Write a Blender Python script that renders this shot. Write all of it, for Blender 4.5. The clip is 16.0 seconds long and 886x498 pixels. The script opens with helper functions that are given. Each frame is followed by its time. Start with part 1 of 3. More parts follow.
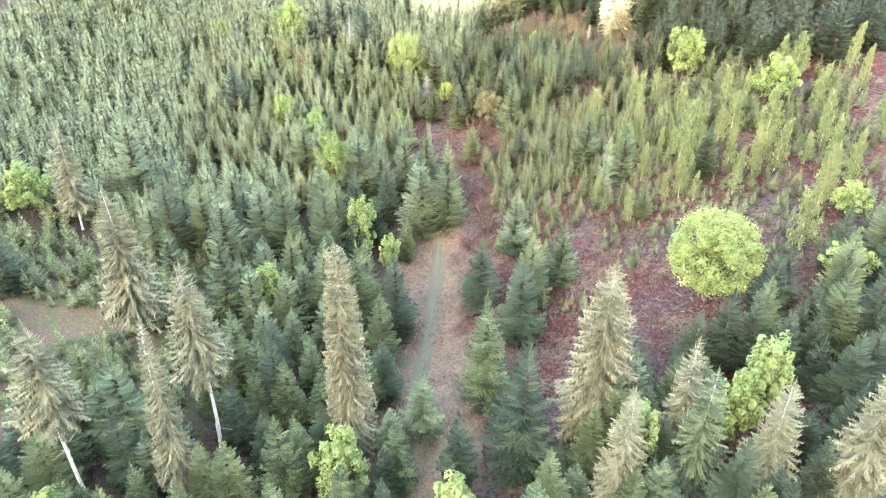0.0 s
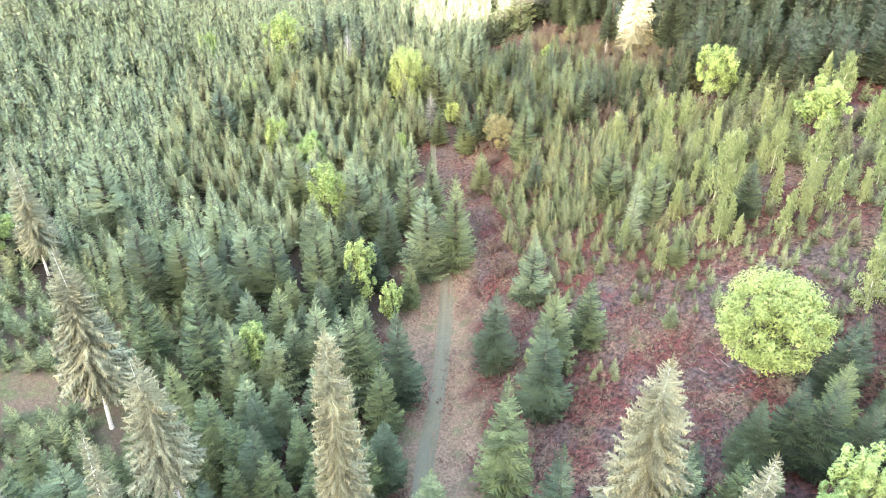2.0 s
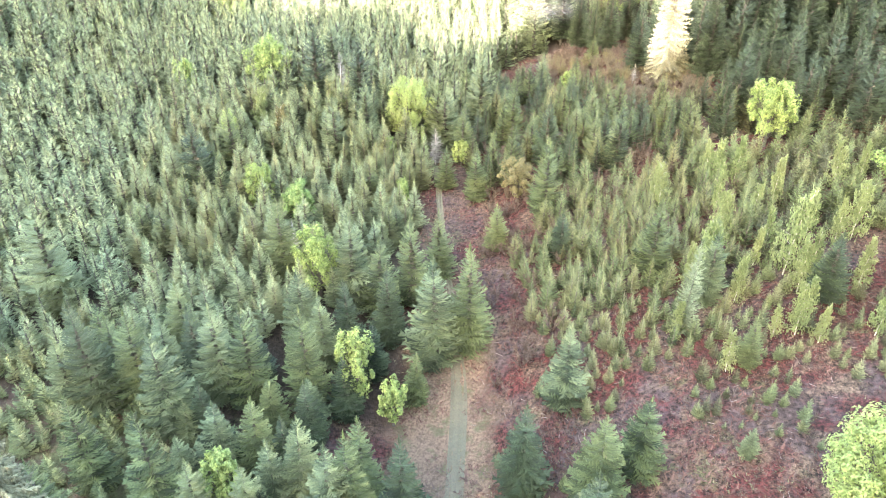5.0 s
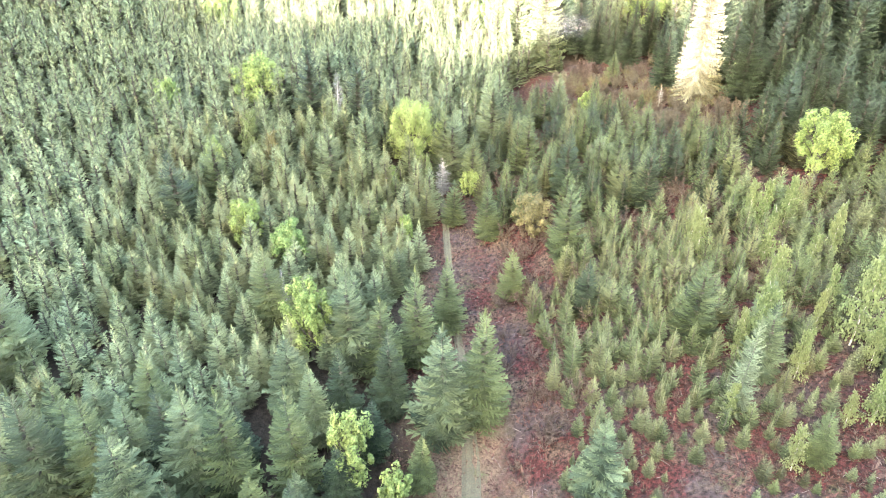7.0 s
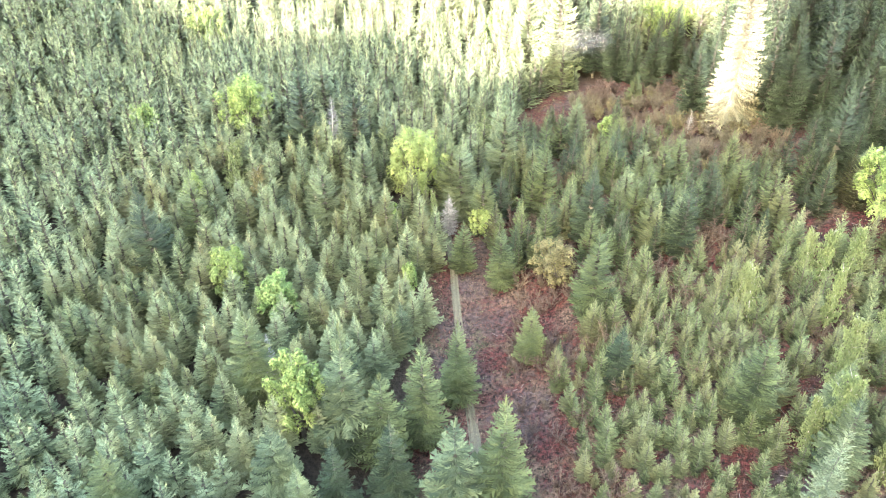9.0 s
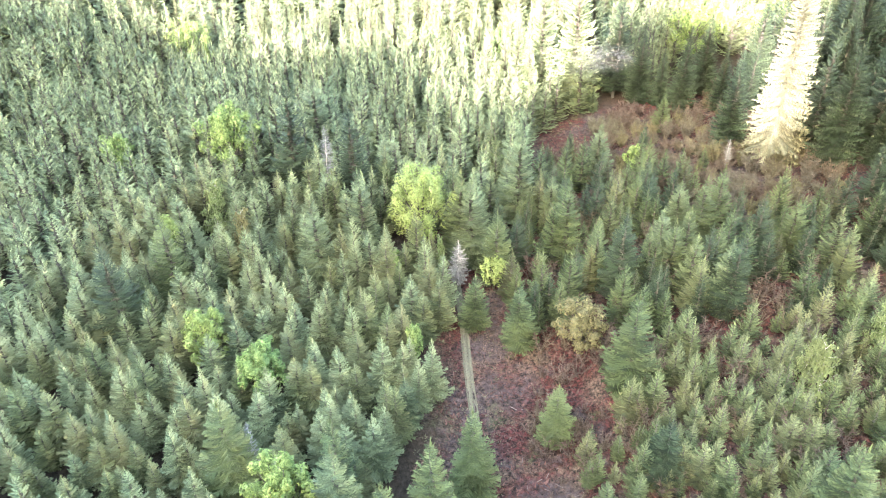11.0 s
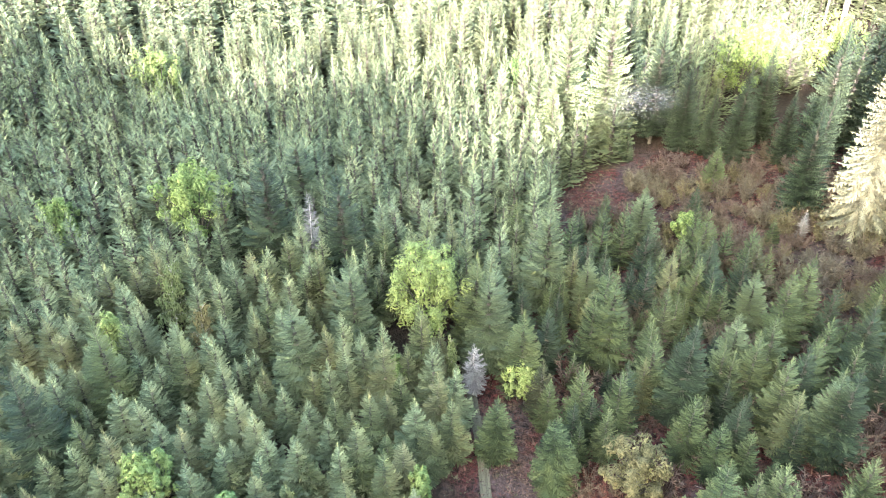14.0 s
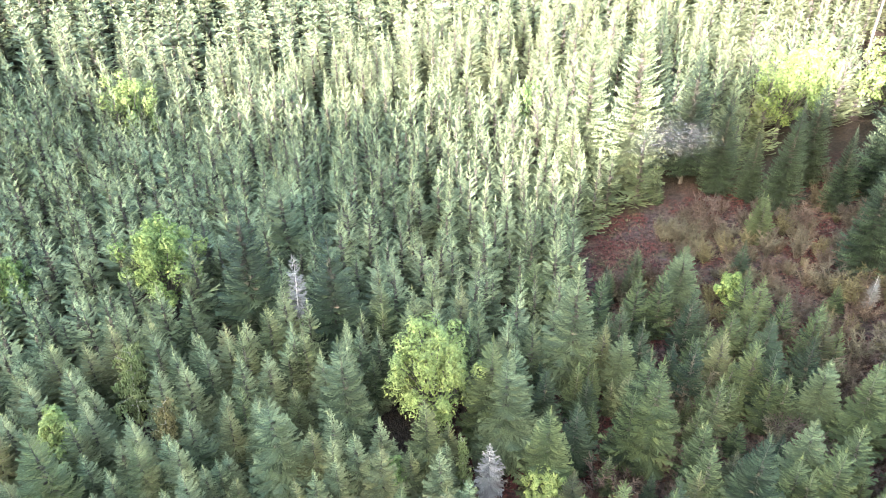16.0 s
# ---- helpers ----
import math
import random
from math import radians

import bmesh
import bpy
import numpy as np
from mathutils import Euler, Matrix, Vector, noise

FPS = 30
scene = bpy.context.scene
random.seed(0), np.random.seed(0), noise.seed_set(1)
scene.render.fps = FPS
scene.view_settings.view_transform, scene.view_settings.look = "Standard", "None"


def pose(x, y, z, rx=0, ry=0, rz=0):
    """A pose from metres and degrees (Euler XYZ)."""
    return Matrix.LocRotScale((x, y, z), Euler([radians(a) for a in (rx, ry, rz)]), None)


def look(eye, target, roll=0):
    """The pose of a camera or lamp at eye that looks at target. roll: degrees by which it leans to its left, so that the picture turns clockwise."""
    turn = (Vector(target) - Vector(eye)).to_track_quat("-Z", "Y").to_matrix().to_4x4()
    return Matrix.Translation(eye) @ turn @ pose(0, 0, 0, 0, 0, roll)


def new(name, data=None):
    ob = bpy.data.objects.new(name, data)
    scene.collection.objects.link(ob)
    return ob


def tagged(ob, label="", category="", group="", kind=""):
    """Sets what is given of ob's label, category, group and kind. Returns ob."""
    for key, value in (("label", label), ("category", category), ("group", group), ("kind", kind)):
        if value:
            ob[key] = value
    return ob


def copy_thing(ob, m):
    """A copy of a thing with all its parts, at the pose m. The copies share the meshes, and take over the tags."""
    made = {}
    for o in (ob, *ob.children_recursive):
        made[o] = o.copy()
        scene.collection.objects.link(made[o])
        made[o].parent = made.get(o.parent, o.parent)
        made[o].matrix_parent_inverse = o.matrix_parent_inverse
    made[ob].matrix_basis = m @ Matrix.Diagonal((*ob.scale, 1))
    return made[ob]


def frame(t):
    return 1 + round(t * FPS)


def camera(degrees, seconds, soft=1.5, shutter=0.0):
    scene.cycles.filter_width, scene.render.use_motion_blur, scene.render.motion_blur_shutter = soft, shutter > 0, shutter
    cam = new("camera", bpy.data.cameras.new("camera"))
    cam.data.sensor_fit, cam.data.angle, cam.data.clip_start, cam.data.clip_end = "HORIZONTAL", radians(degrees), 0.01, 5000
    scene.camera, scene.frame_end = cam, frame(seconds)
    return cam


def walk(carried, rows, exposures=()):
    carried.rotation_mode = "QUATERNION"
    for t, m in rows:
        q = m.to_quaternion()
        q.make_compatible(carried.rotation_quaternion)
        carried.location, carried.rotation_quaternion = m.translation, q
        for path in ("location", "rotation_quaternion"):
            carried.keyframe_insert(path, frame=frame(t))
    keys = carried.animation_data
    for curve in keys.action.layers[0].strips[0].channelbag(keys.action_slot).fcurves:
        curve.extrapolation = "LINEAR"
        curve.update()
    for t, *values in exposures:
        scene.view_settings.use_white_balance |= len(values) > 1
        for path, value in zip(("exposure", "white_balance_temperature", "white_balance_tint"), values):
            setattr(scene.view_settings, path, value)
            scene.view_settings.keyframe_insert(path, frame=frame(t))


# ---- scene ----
cam = camera(66.2, 16.0, soft=1.0)
PATH = [
    (0, (0.083, 0.021, 69.958), (0.074, 1.739, 68.934), 0.1),
    (0.5, (-0.296, 4.924, 69.969), (-0.305, 6.641, 68.944), 0.1),
    (1, (-0.71, 9.859, 69.989), (-0.719, 11.577, 68.964), 0.1),
    (1.5, (-1.117, 14.775, 69.983), (-1.127, 16.492, 68.958), 0.0),
    (2, (-1.538, 19.675, 69.966), (-1.549, 21.392, 68.941), 0.0),
    (2.5, (-1.975, 24.526, 69.941), (-1.985, 26.243, 68.915), 0.0),
    (3, (-2.378, 29.381, 69.915), (-2.387, 31.098, 68.89), -0.0),
    (3.5, (-2.796, 34.206, 69.879), (-2.806, 35.923, 68.854), -0.0),
    (4, (-3.159, 38.964, 69.848), (-3.169, 40.682, 68.824), -0.1),
    (4.2, (-3.302, 40.883, 69.845), (-3.312, 42.603, 68.824), -0.2),
    (6.3, (-4.848, 61.145, 69.776), (-4.856, 62.863, 68.751), -0.3),
    (6.5, (-5.01, 63.057, 69.773), (-5.021, 64.775, 68.749), -0.1),
    (7, (-5.398, 67.817, 69.777), (-5.409, 69.535, 68.753), -0.2),
    (7.5, (-5.813, 72.599, 69.799), (-5.823, 74.317, 68.774), -0.1),
    (8, (-6.238, 77.381, 69.799), (-6.248, 79.099, 68.775), -0.3),
    (8.5, (-6.63, 82.171, 69.827), (-6.64, 83.888, 68.802), -0.4),
    (9, (-6.976, 86.913, 69.831), (-6.987, 88.63, 68.806), -0.5),
    (9.2, (-7.108, 88.834, 69.833), (-7.12, 90.552, 68.809), -0.8),
    (11.3, (-8.642, 109.238, 69.91), (-8.655, 110.952, 68.88), -0.9),
    (11.5, (-8.785, 111.2, 69.922), (-8.796, 112.916, 68.896), -0.7),
    (12, (-9.112, 116.096, 69.947), (-9.123, 117.812, 68.92), -0.7),
    (12.5, (-9.412, 120.946, 69.963), (-9.422, 122.662, 68.936), -0.7),
    (13, (-9.703, 125.783, 69.972), (-9.714, 127.499, 68.946), -0.8),
    (13.5, (-9.98, 130.611, 69.972), (-9.991, 132.327, 68.945), -0.9),
    (14, (-10.246, 135.478, 69.908), (-10.257, 137.195, 68.882), -0.9),
    (14.5, (-10.556, 140.238, 69.858), (-10.567, 141.955, 68.833), -0.9),
    (15, (-10.865, 144.933, 69.836), (-10.875, 146.65, 68.81), -0.8),
    (15.5, (-11.098, 149.616, 69.84), (-11.108, 151.333, 68.814), -0.9),
    (16, (-11.351, 154.145, 69.94), (-11.361, 155.866, 68.921), -1.0),
]
walk(cam, [(t, look(eye, target, roll)) for t, eye, target, roll in PATH], [(0, 5.48, 7900, 12), (8, 5.33, 7800, 9), (12, 5.03, 7400, 7), (16, 4.55, 7000, 7)])

# ---- light ----
SUN_DIR = Vector((0.42, 0.88, -0.25)).normalized()   # the way the sunlight travels: low sun, behind the camera's left shoulder
world = bpy.data.worlds.new("sky")
scene.world = world
world.use_nodes = True
wn = world.node_tree
sky = wn.nodes.new("ShaderNodeTexSky")
sky.sky_type = "NISHITA"
sky.sun_disc = False
sky.sun_elevation = math.asin(-SUN_DIR.z)
sky.sun_rotation = math.atan2(-SUN_DIR.x, -SUN_DIR.y)
sky.air_density, sky.dust_density, sky.ozone_density = 1.0, 2.5, 1.0
wn.links.new(sky.outputs[0], wn.nodes["Background"].inputs[0])
wn.nodes["Background"].inputs[1].default_value = 0.15
sun = new("sun", bpy.data.lights.new("sun", "SUN"))
sun.data.energy, sun.data.angle, sun.data.color = 2.8, radians(0.6), (1.0, 0.9, 1.0)
sun.matrix_basis = look((0, 0, 300), Vector((0, 0, 300)) + SUN_DIR)


# ---- materials ----
def material(name, rough=0.8, spec=0.25):
    m = bpy.data.materials.new(name)
    m.use_nodes = True
    nt = m.node_tree
    b = nt.nodes["Principled BSDF"]
    b.inputs["Roughness"].default_value = rough
    b.inputs["Specular IOR Level"].default_value = spec
    return m, nt, b


def node(nt, kind, **sets):
    n = nt.nodes.new(kind)
    for k, v in sets.items():
        n.inputs[k].default_value = v
    return n


def mixer(nt, a, b, fac):
    """A colour mix; a, b and fac are sockets or values."""
    n = nt.nodes.new("ShaderNodeMix")
    n.data_type = "RGBA"
    for i, v in ((6, a), (7, b), (0, fac)):
        if isinstance(v, bpy.types.NodeSocket):
            nt.links.new(v, n.inputs[i])
        else:
            n.inputs[i].default_value = (*v, 1) if isinstance(v, tuple) else v
    return n.outputs[2]


def ramp(nt, fac, lo, hi):
    n = nt.nodes.new("ShaderNodeMapRange")
    n.inputs[1].default_value, n.inputs[2].default_value = lo, hi
    nt.links.new(fac, n.inputs[0])
    return n.outputs[0]


def noise_of(nt, scale, detail=3.0, rough=0.6, where=None):
    n = node(nt, "ShaderNodeTexNoise", Scale=scale, Detail=detail, Roughness=rough)
    nt.links.new(where if where else nt.nodes.new("ShaderNodeNewGeometry").outputs["Position"], n.inputs["Vector"])
    return n.outputs["Fac"]


def foliage(name, dark, light, other, through_light=0.04, gaps=0.0):
    """Needles or leaves: tint by tree, by spray and by grain."""
    m, nt, b = material(name, 0.7, 0.2)
    geo = nt.nodes.new("ShaderNodeNewGeometry")
    col = mixer(nt, dark, light, ramp(nt, geo.outputs["Random Per Island"], 0.2, 1.15))
    info = nt.nodes.new("ShaderNodeObjectInfo")
    col = mixer(nt, col, other, ramp(nt, info.outputs["Random"], 0.3, 1.6))
    col = mixer(nt, col, other, ramp(nt, noise_of(nt, 0.11, 2), 0.5, 0.85))
    grain = noise_of(nt, 6.0, 4)
    hsv = nt.nodes.new("ShaderNodeHueSaturation")
    nt.links.new(col, hsv.inputs["Color"])
    nt.links.new(ramp(nt, grain, 0.0, 0.62), hsv.inputs["Value"])
    nt.links.new(hsv.outputs[0], b.inputs["Base Color"])
    t = nt.nodes.new("ShaderNodeBsdfTranslucent")
    nt.links.new(hsv.outputs[0], t.inputs[0])
    mix = node(nt, "ShaderNodeMixShader", Fac=through_light)
    nt.links.new(b.outputs[0], mix.inputs[1])
    nt.links.new(t.outputs[0], mix.inputs[2])
    out = mix.outputs[0]
    if gaps:
        clear = nt.nodes.new("ShaderNodeBsdfTransparent")
        cut = nt.nodes.new("ShaderNodeMath")
        cut.operation, cut.inputs[1].default_value = "GREATER_THAN", 1 - gaps
        nt.links.new(noise_of(nt, 4.0, 2, 0.6), cut.inputs[0])
        holes = nt.nodes.new("ShaderNodeMixShader")
        nt.links.new(cut.outputs[0], holes.inputs[0])
        nt.links.new(out, holes.inputs[1])
        nt.links.new(clear.outputs[0], holes.inputs[2])
        out = holes.outputs[0]
    nt.links.new(out, nt.nodes["Material Output"].inputs[0])
    return m


def rough_colour(name, a, b_, scale, rough=0.85):
    m, nt, b = material(name, rough)
    col = mixer(nt, a, b_, ramp(nt, noise_of(nt, scale, 5), 0.35, 0.65))
    col = mixer(nt, col, tuple(0.55 * v for v in a), ramp(nt, noise_of(nt, scale * 7, 3), 0.55, 0.8))
    bump = node(nt, "ShaderNodeBump", Strength=0.7, Distance=0.05)
    nt.links.new(noise_of(nt, scale * 5, 4), bump.inputs["Height"])
    nt.links.new(bump.outputs[0], b.inputs["Normal"])
    nt.links.new(col, b.inputs["Base Color"])
    return m


M_SPRUCE = foliage("spruce_needles", (0.055, 0.076, 0.04), (0.235, 0.288, 0.162), (0.215, 0.238, 0.128))
M_FIR = foliage("fir_needles", (0.018, 0.03, 0.014), (0.13, 0.172, 0.078), (0.122, 0.147, 0.062))
M_BLUE = foliage("blue_needles", (0.03, 0.046, 0.026), (0.16, 0.205, 0.115), (0.138, 0.17, 0.085))
M_OLD = foliage("olive_needles", (0.024, 0.029, 0.014), (0.095, 0.104, 0.054), (0.09, 0.086, 0.045))
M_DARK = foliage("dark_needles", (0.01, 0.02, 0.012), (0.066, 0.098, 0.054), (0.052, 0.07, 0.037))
M_PALE = foliage("pale_needles", (0.08, 0.08, 0.05), (0.212, 0.21, 0.134), (0.178, 0.175, 0.108))
M_YOUNG = foliage("young_needles", (0.045, 0.062, 0.027), (0.165, 0.205, 0.1), (0.165, 0.165, 0.086))
M_LEAF = foliage("spring_leaves", (0.085, 0.135, 0.04), (0.235, 0.305, 0.11), (0.225, 0.27, 0.1), 0.25, gaps=0.3)
M_GREEN = foliage("green_leaves", (0.08, 0.145, 0.045), (0.2, 0.275, 0.11), (0.2, 0.25, 0.1), 0.25, gaps=0.3)
M_BIRCH = foliage("birch_leaves", (0.085, 0.12, 0.05), (0.175, 0.225, 0.105), (0.17, 0.195, 0.095), 0.3)
M_OLIVE = foliage("budding_leaves", (0.085, 0.082, 0.038), (0.185, 0.175, 0.088), (0.165, 0.15, 0.078), 0.3, gaps=0.3)
M_LARCH = foliage("larch_needles", (0.08, 0.1, 0.062), (0.195, 0.235, 0.15), (0.17, 0.205, 0.12), 0.2)
M_TWIG = foliage("bare_twigs", (0.045, 0.03, 0.026), (0.13, 0.092, 0.078), (0.11, 0.09, 0.06), 0.1)
M_GREYTWIG = foliage("grey_brown_twigs", (0.045, 0.038, 0.03), (0.13, 0.11, 0.088), (0.115, 0.105, 0.065), 0.1)
M_BUD = foliage("budding_twigs", (0.055, 0.052, 0.026), (0.145, 0.13, 0.07), (0.13, 0.11, 0.062), 0.1)
M_GREY = foliage("grey_dead_twigs", (0.13, 0.125, 0.12), (0.3, 0.29, 0.28), (0.22, 0.21, 0.19), 0.1)
M_BRACKEN = foliage("dead_bracken", (0.045, 0.018, 0.015), (0.12, 0.06, 0.05), (0.13, 0.1, 0.08), 0.1)
M_GRASS = foliage("grass_blades", (0.065, 0.08, 0.04), (0.15, 0.16, 0.09), (0.16, 0.14, 0.09), 0.2)
M_BARK = rough_colour("brown_bark", (0.032, 0.03, 0.025), (0.07, 0.064, 0.055), 3.0)
M_DEAD = rough_colour("bleached_wood", (0.3, 0.27, 0.24), (0.46, 0.43, 0.4), 2.0)
M_WHITE = rough_colour("birch_bark", (0.22, 0.21, 0.19), (0.36, 0.34, 0.32), 2.5)
M_STICK = rough_colour("grey_brash", (0.09, 0.075, 0.07), (0.2, 0.17, 0.165), 1.5)


def ground_material():
    m, nt, b = material("forest_floor", 0.92, 0.15)
    red = mixer(nt, (0.024, 0.008, 0.008), (0.1, 0.03, 0.028), ramp(nt, noise_of(nt, 1.6, 6, 0.7), 0.35, 0.65))
    straw = mixer(nt, (0.055, 0.039, 0.027), (0.14, 0.1, 0.075), ramp(nt, noise_of(nt, 2.2, 6, 0.7), 0.35, 0.65))
    mauve = mixer(nt, (0.014, 0.01, 0.011), (0.115, 0.086, 0.088), ramp(nt, noise_of(nt, 3.0, 6, 0.75), 0.35, 0.65))
    moss = mixer(nt, (0.03, 0.037, 0.017), (0.07, 0.078, 0.04), ramp(nt, noise_of(nt, 1.2, 5, 0.7), 0.35, 0.65))
    col = mixer(nt, red, mauve, ramp(nt, noise_of(nt, 0.09, 5, 0.7), 0.46, 0.56))
    col = mixer(nt, col, straw, ramp(nt, noise_of(nt, 0.13, 5, 0.7), 0.5, 0.62))
    col = mixer(nt, col, moss, ramp(nt, noise_of(nt, 0.2, 4, 0.65), 0.56, 0.7))
    col = mixer(nt, col, (0.009, 0.006, 0.006), ramp(nt, noise_of(nt, 1.5, 6, 0.8), 0.43, 0.6))
    xyz = nt.nodes.new("ShaderNodeSeparateXYZ")
    nt.links.new(nt.nodes.new("ShaderNodeNewGeometry").outputs["Position"], xyz.inputs[0])
    wob = nt.nodes.new("ShaderNodeMath")
    wob.operation, wob.inputs[1].default_value = "MULTIPLY_ADD", 14.0
    nt.links.new(noise_of(nt, 0.12, 3), wob.inputs[0])
    nt.links.new(xyz.outputs[0], wob.inputs[2])
    verge = nt.nodes.new("ShaderNodeMath")
    verge.operation = "MULTIPLY"
    nt.links.new(ramp(nt, wob.outputs[0], -8.0, -3.0), verge.inputs[0])
    nt.links.new(ramp(nt, wob.outputs[0], 13.0, 8.0), verge.inputs[1])
    verge_end = nt.nodes.new("ShaderNodeMath")
    verge_end.operation = "MULTIPLY"
    nt.links.new(verge.outputs[0], verge_end.inputs[0])
    nt.links.new(ramp(nt, xyz.outputs[1], 162.0, 146.0), verge_end.inputs[1])
    col = mixer(nt, col, mixer(nt, straw, moss, ramp(nt, noise_of(nt, 0.3, 4, 0.7), 0.5, 0.7)), verge_end.outputs[0])
    # Needle litter under the wood, darkened further to stand for shade between trees.
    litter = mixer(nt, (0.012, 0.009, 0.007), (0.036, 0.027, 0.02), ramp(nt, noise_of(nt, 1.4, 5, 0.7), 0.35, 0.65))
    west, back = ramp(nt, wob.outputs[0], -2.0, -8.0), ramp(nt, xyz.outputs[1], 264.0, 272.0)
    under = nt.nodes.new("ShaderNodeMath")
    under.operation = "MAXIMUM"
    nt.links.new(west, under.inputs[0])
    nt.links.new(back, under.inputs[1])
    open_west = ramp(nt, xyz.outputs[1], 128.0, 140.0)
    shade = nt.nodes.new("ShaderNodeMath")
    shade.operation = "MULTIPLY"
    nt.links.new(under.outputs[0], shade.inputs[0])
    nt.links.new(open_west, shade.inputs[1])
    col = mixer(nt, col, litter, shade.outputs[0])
    rough = nt.nodes.new("ShaderNodeMath")
    rough.operation = "SUBTRACT"
    rough.use_clamp = True
    nt.links.new(ramp(nt, wob.outputs[0], -30.0, -38.0), rough.inputs[0])
    nt.links.new(open_west, rough.inputs[1])
    col = mixer(nt, col, mixer(nt, moss, mixer(nt, straw, (0.03, 0.024, 0.018), 0.45), ramp(nt, noise_of(nt, 0.16, 4, 0.7), 0.4, 0.55)), rough.outputs[0])
    bump = node(nt, "ShaderNodeBump", Strength=1.0, Distance=0.35)
    nt.links.new(noise_of(nt, 1.8, 6, 0.75), bump.inputs["Height"])
    nt.links.new(bump.outputs[0], b.inputs["Normal"])
    nt.links.new(col, b.inputs["Base Color"])
    return m


M_GROUND = ground_material()
M_TRACK = foliage("grassy_track", (0.048, 0.05, 0.034), (0.092, 0.094, 0.066), (0.1, 0.09, 0.064), 0.0, gaps=0.36)


# ---- ground ----
def softplus(v):
    return np.log1p(np.exp(-np.abs(v))) + np.maximum(v, 0)


def height(x, y):
    """The ground's height: a shallow valley along the track, a bank to the east, a rise ahead and, unseen behind, a
    ridge added to cast the shade.
    """
    x, y = np.asarray(x, float), np.asarray(y, float)
    ye = 150 + 600 * np.tanh((y - 150) / 600)
    ex, ey = 1.5 * np.tanh(x / 150), (ye - 150) / 100
    bank = 1 / (1 + np.exp(-np.clip((x - 16) / 14, -30, 30)))
    rise = softplus((ye - 165) / 35)
    z = -12.32 + 9.08 * ex + 5.51 * ey + 8.78 * bank + 4.1 * rise + 17.53 * ex ** 2 + 0.38 * ex * ey - 1.99 * bank * rise
    z = z - 6.83 * np.exp(-((x + 2) / 22) ** 2 - ((y - 125) / 38) ** 2)
    z = z - 3.33 * np.exp(-((x - 4) / 14) ** 2 - ((y - 180) / 25) ** 2)
    z = z + 6.48 * np.exp(-((x + 45) / 35) ** 2 - ((y - 245) / 30) ** 2)
    # The ridge is unseen; its humps and notch set which trees the sun reaches.
    spur = x - 0.4773 * (y + 350)
    crest = CREST + 100 * (1 - np.exp(np.minimum(0, spur + 322) / 330)) + 13 * np.exp(-((spur + 326) / 19) ** 2) + 16 * np.exp(-((spur + 260) / 15) ** 2) + 18 / (1 + np.exp(-np.clip((spur + 258) / 6, -30, 30)))
    crest = crest + 34 / (1 + np.exp(-np.clip((spur + 212) / 4, -30, 30))) - 30 * np.exp(-((spur + 222.5) / 6.5) ** 2)
    return z + crest * np.exp(-((y + 350) / 120) ** 2) + 0.25 * np.sin(x * 0.31 + 1.3 * np.sin(y * 0.17)) * np.sin(y * 0.27)


CREST = 197.5


def gz(x, y):
    return float(height(x, y))


def mesh_of(name, verts, faces, mats, slots=None):
    me = bpy.data.meshes.new(name)
    me.from_pydata([tuple(v) for v in verts] if not isinstance(verts, np.ndarray) else verts.tolist(), [], faces)
    for m in mats:
        me.materials.append(m)
    if slots is not None:
        me.polygons.foreach_set("material_index", np.asarray(slots, dtype=np.int32))
    me.update()
    return me


def axis(lo, hi, step, far_lo, far_hi):
    mid = list(np.arange(lo, hi + step / 2, step))
    up, d = [], step
    while (up[-1] if up else hi) < far_hi:
        d *= 1.18
        up.append((up[-1] if up else hi) + d)
    down, d = [], step
    while (down[-1] if down else lo) > far_lo:
        d *= 1.18
        down.append((down[-1] if down else lo) - d)
    return np.array(down[::-1] + mid + up)


gx = np.union1d(axis(-170, 190, 2.5, -2600, 2600), np.arange(-420, -172, 4.0))
gy = np.union1d(axis(20, 400, 2.5, -2600, 2600), np.arange(-410, -280, 10.0))
GX, GY = np.meshgrid(gx, gy)
gv = np.stack([GX.ravel(), GY.ravel(), height(GX, GY).ravel()], 1)
nx = len(gx)
gf = [(j * nx + i, j * nx + i + 1, (j + 1) * nx + i + 1, (j + 1) * nx + i) for j in range(len(gy) - 1) for i in range(nx - 1)]
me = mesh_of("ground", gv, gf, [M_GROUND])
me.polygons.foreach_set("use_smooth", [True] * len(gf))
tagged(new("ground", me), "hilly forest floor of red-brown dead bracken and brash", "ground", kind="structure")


def track_x(y):
    return float(np.interp(y, [40, 90, 113, 122, 145, 165, 190, 203, 215, 226], [-8, -5.5, -3.6, -2.4, -1.5, -2.8, -5.0, -5.6, -7.2, -9.0]))


tv, tf = [], []
for k, y in enumerate(np.arange(60, 226, 1.5)):
    for s in (-1.5, -0.75, 0, 0.75, 1.5):
        w = 1 + 0.1 * math.sin(k * 0.37 + s)
        x = track_x(y) + s * w * float(np.interp(y, [140, 170], [1.0, 0.5]))
        tv.append((x, y, gz(x, y) + 0.05 + 0.03 * math.cos(s * 4.2)))
    if k:
        tf += [(5 * k - 5 + i, 5 * k - 4 + i, 5 * k + 1 + i, 5 * k + i) for i in range(4)]
tagged(new("track", mesh_of("track", tv, tf, [M_TRACK])), "narrow grassy forest track through red bracken", "track", kind="structure")


# ---- plant shapes: lists of corners and faces ----
class Soup:
    def __init__(self):
        self.v, self.f = [], []

    def face(self, *pts):
        n = len(self.v)
        self.v.extend(pts)
        self.f.append(tuple(range(n, n + len(pts))))

    def tube(self, pts, radii, sides=6):
        n = len(self.v)
        for p, r in zip(pts, radii):
            for k in range(sides):
                a = 2 * math.pi * k / sides
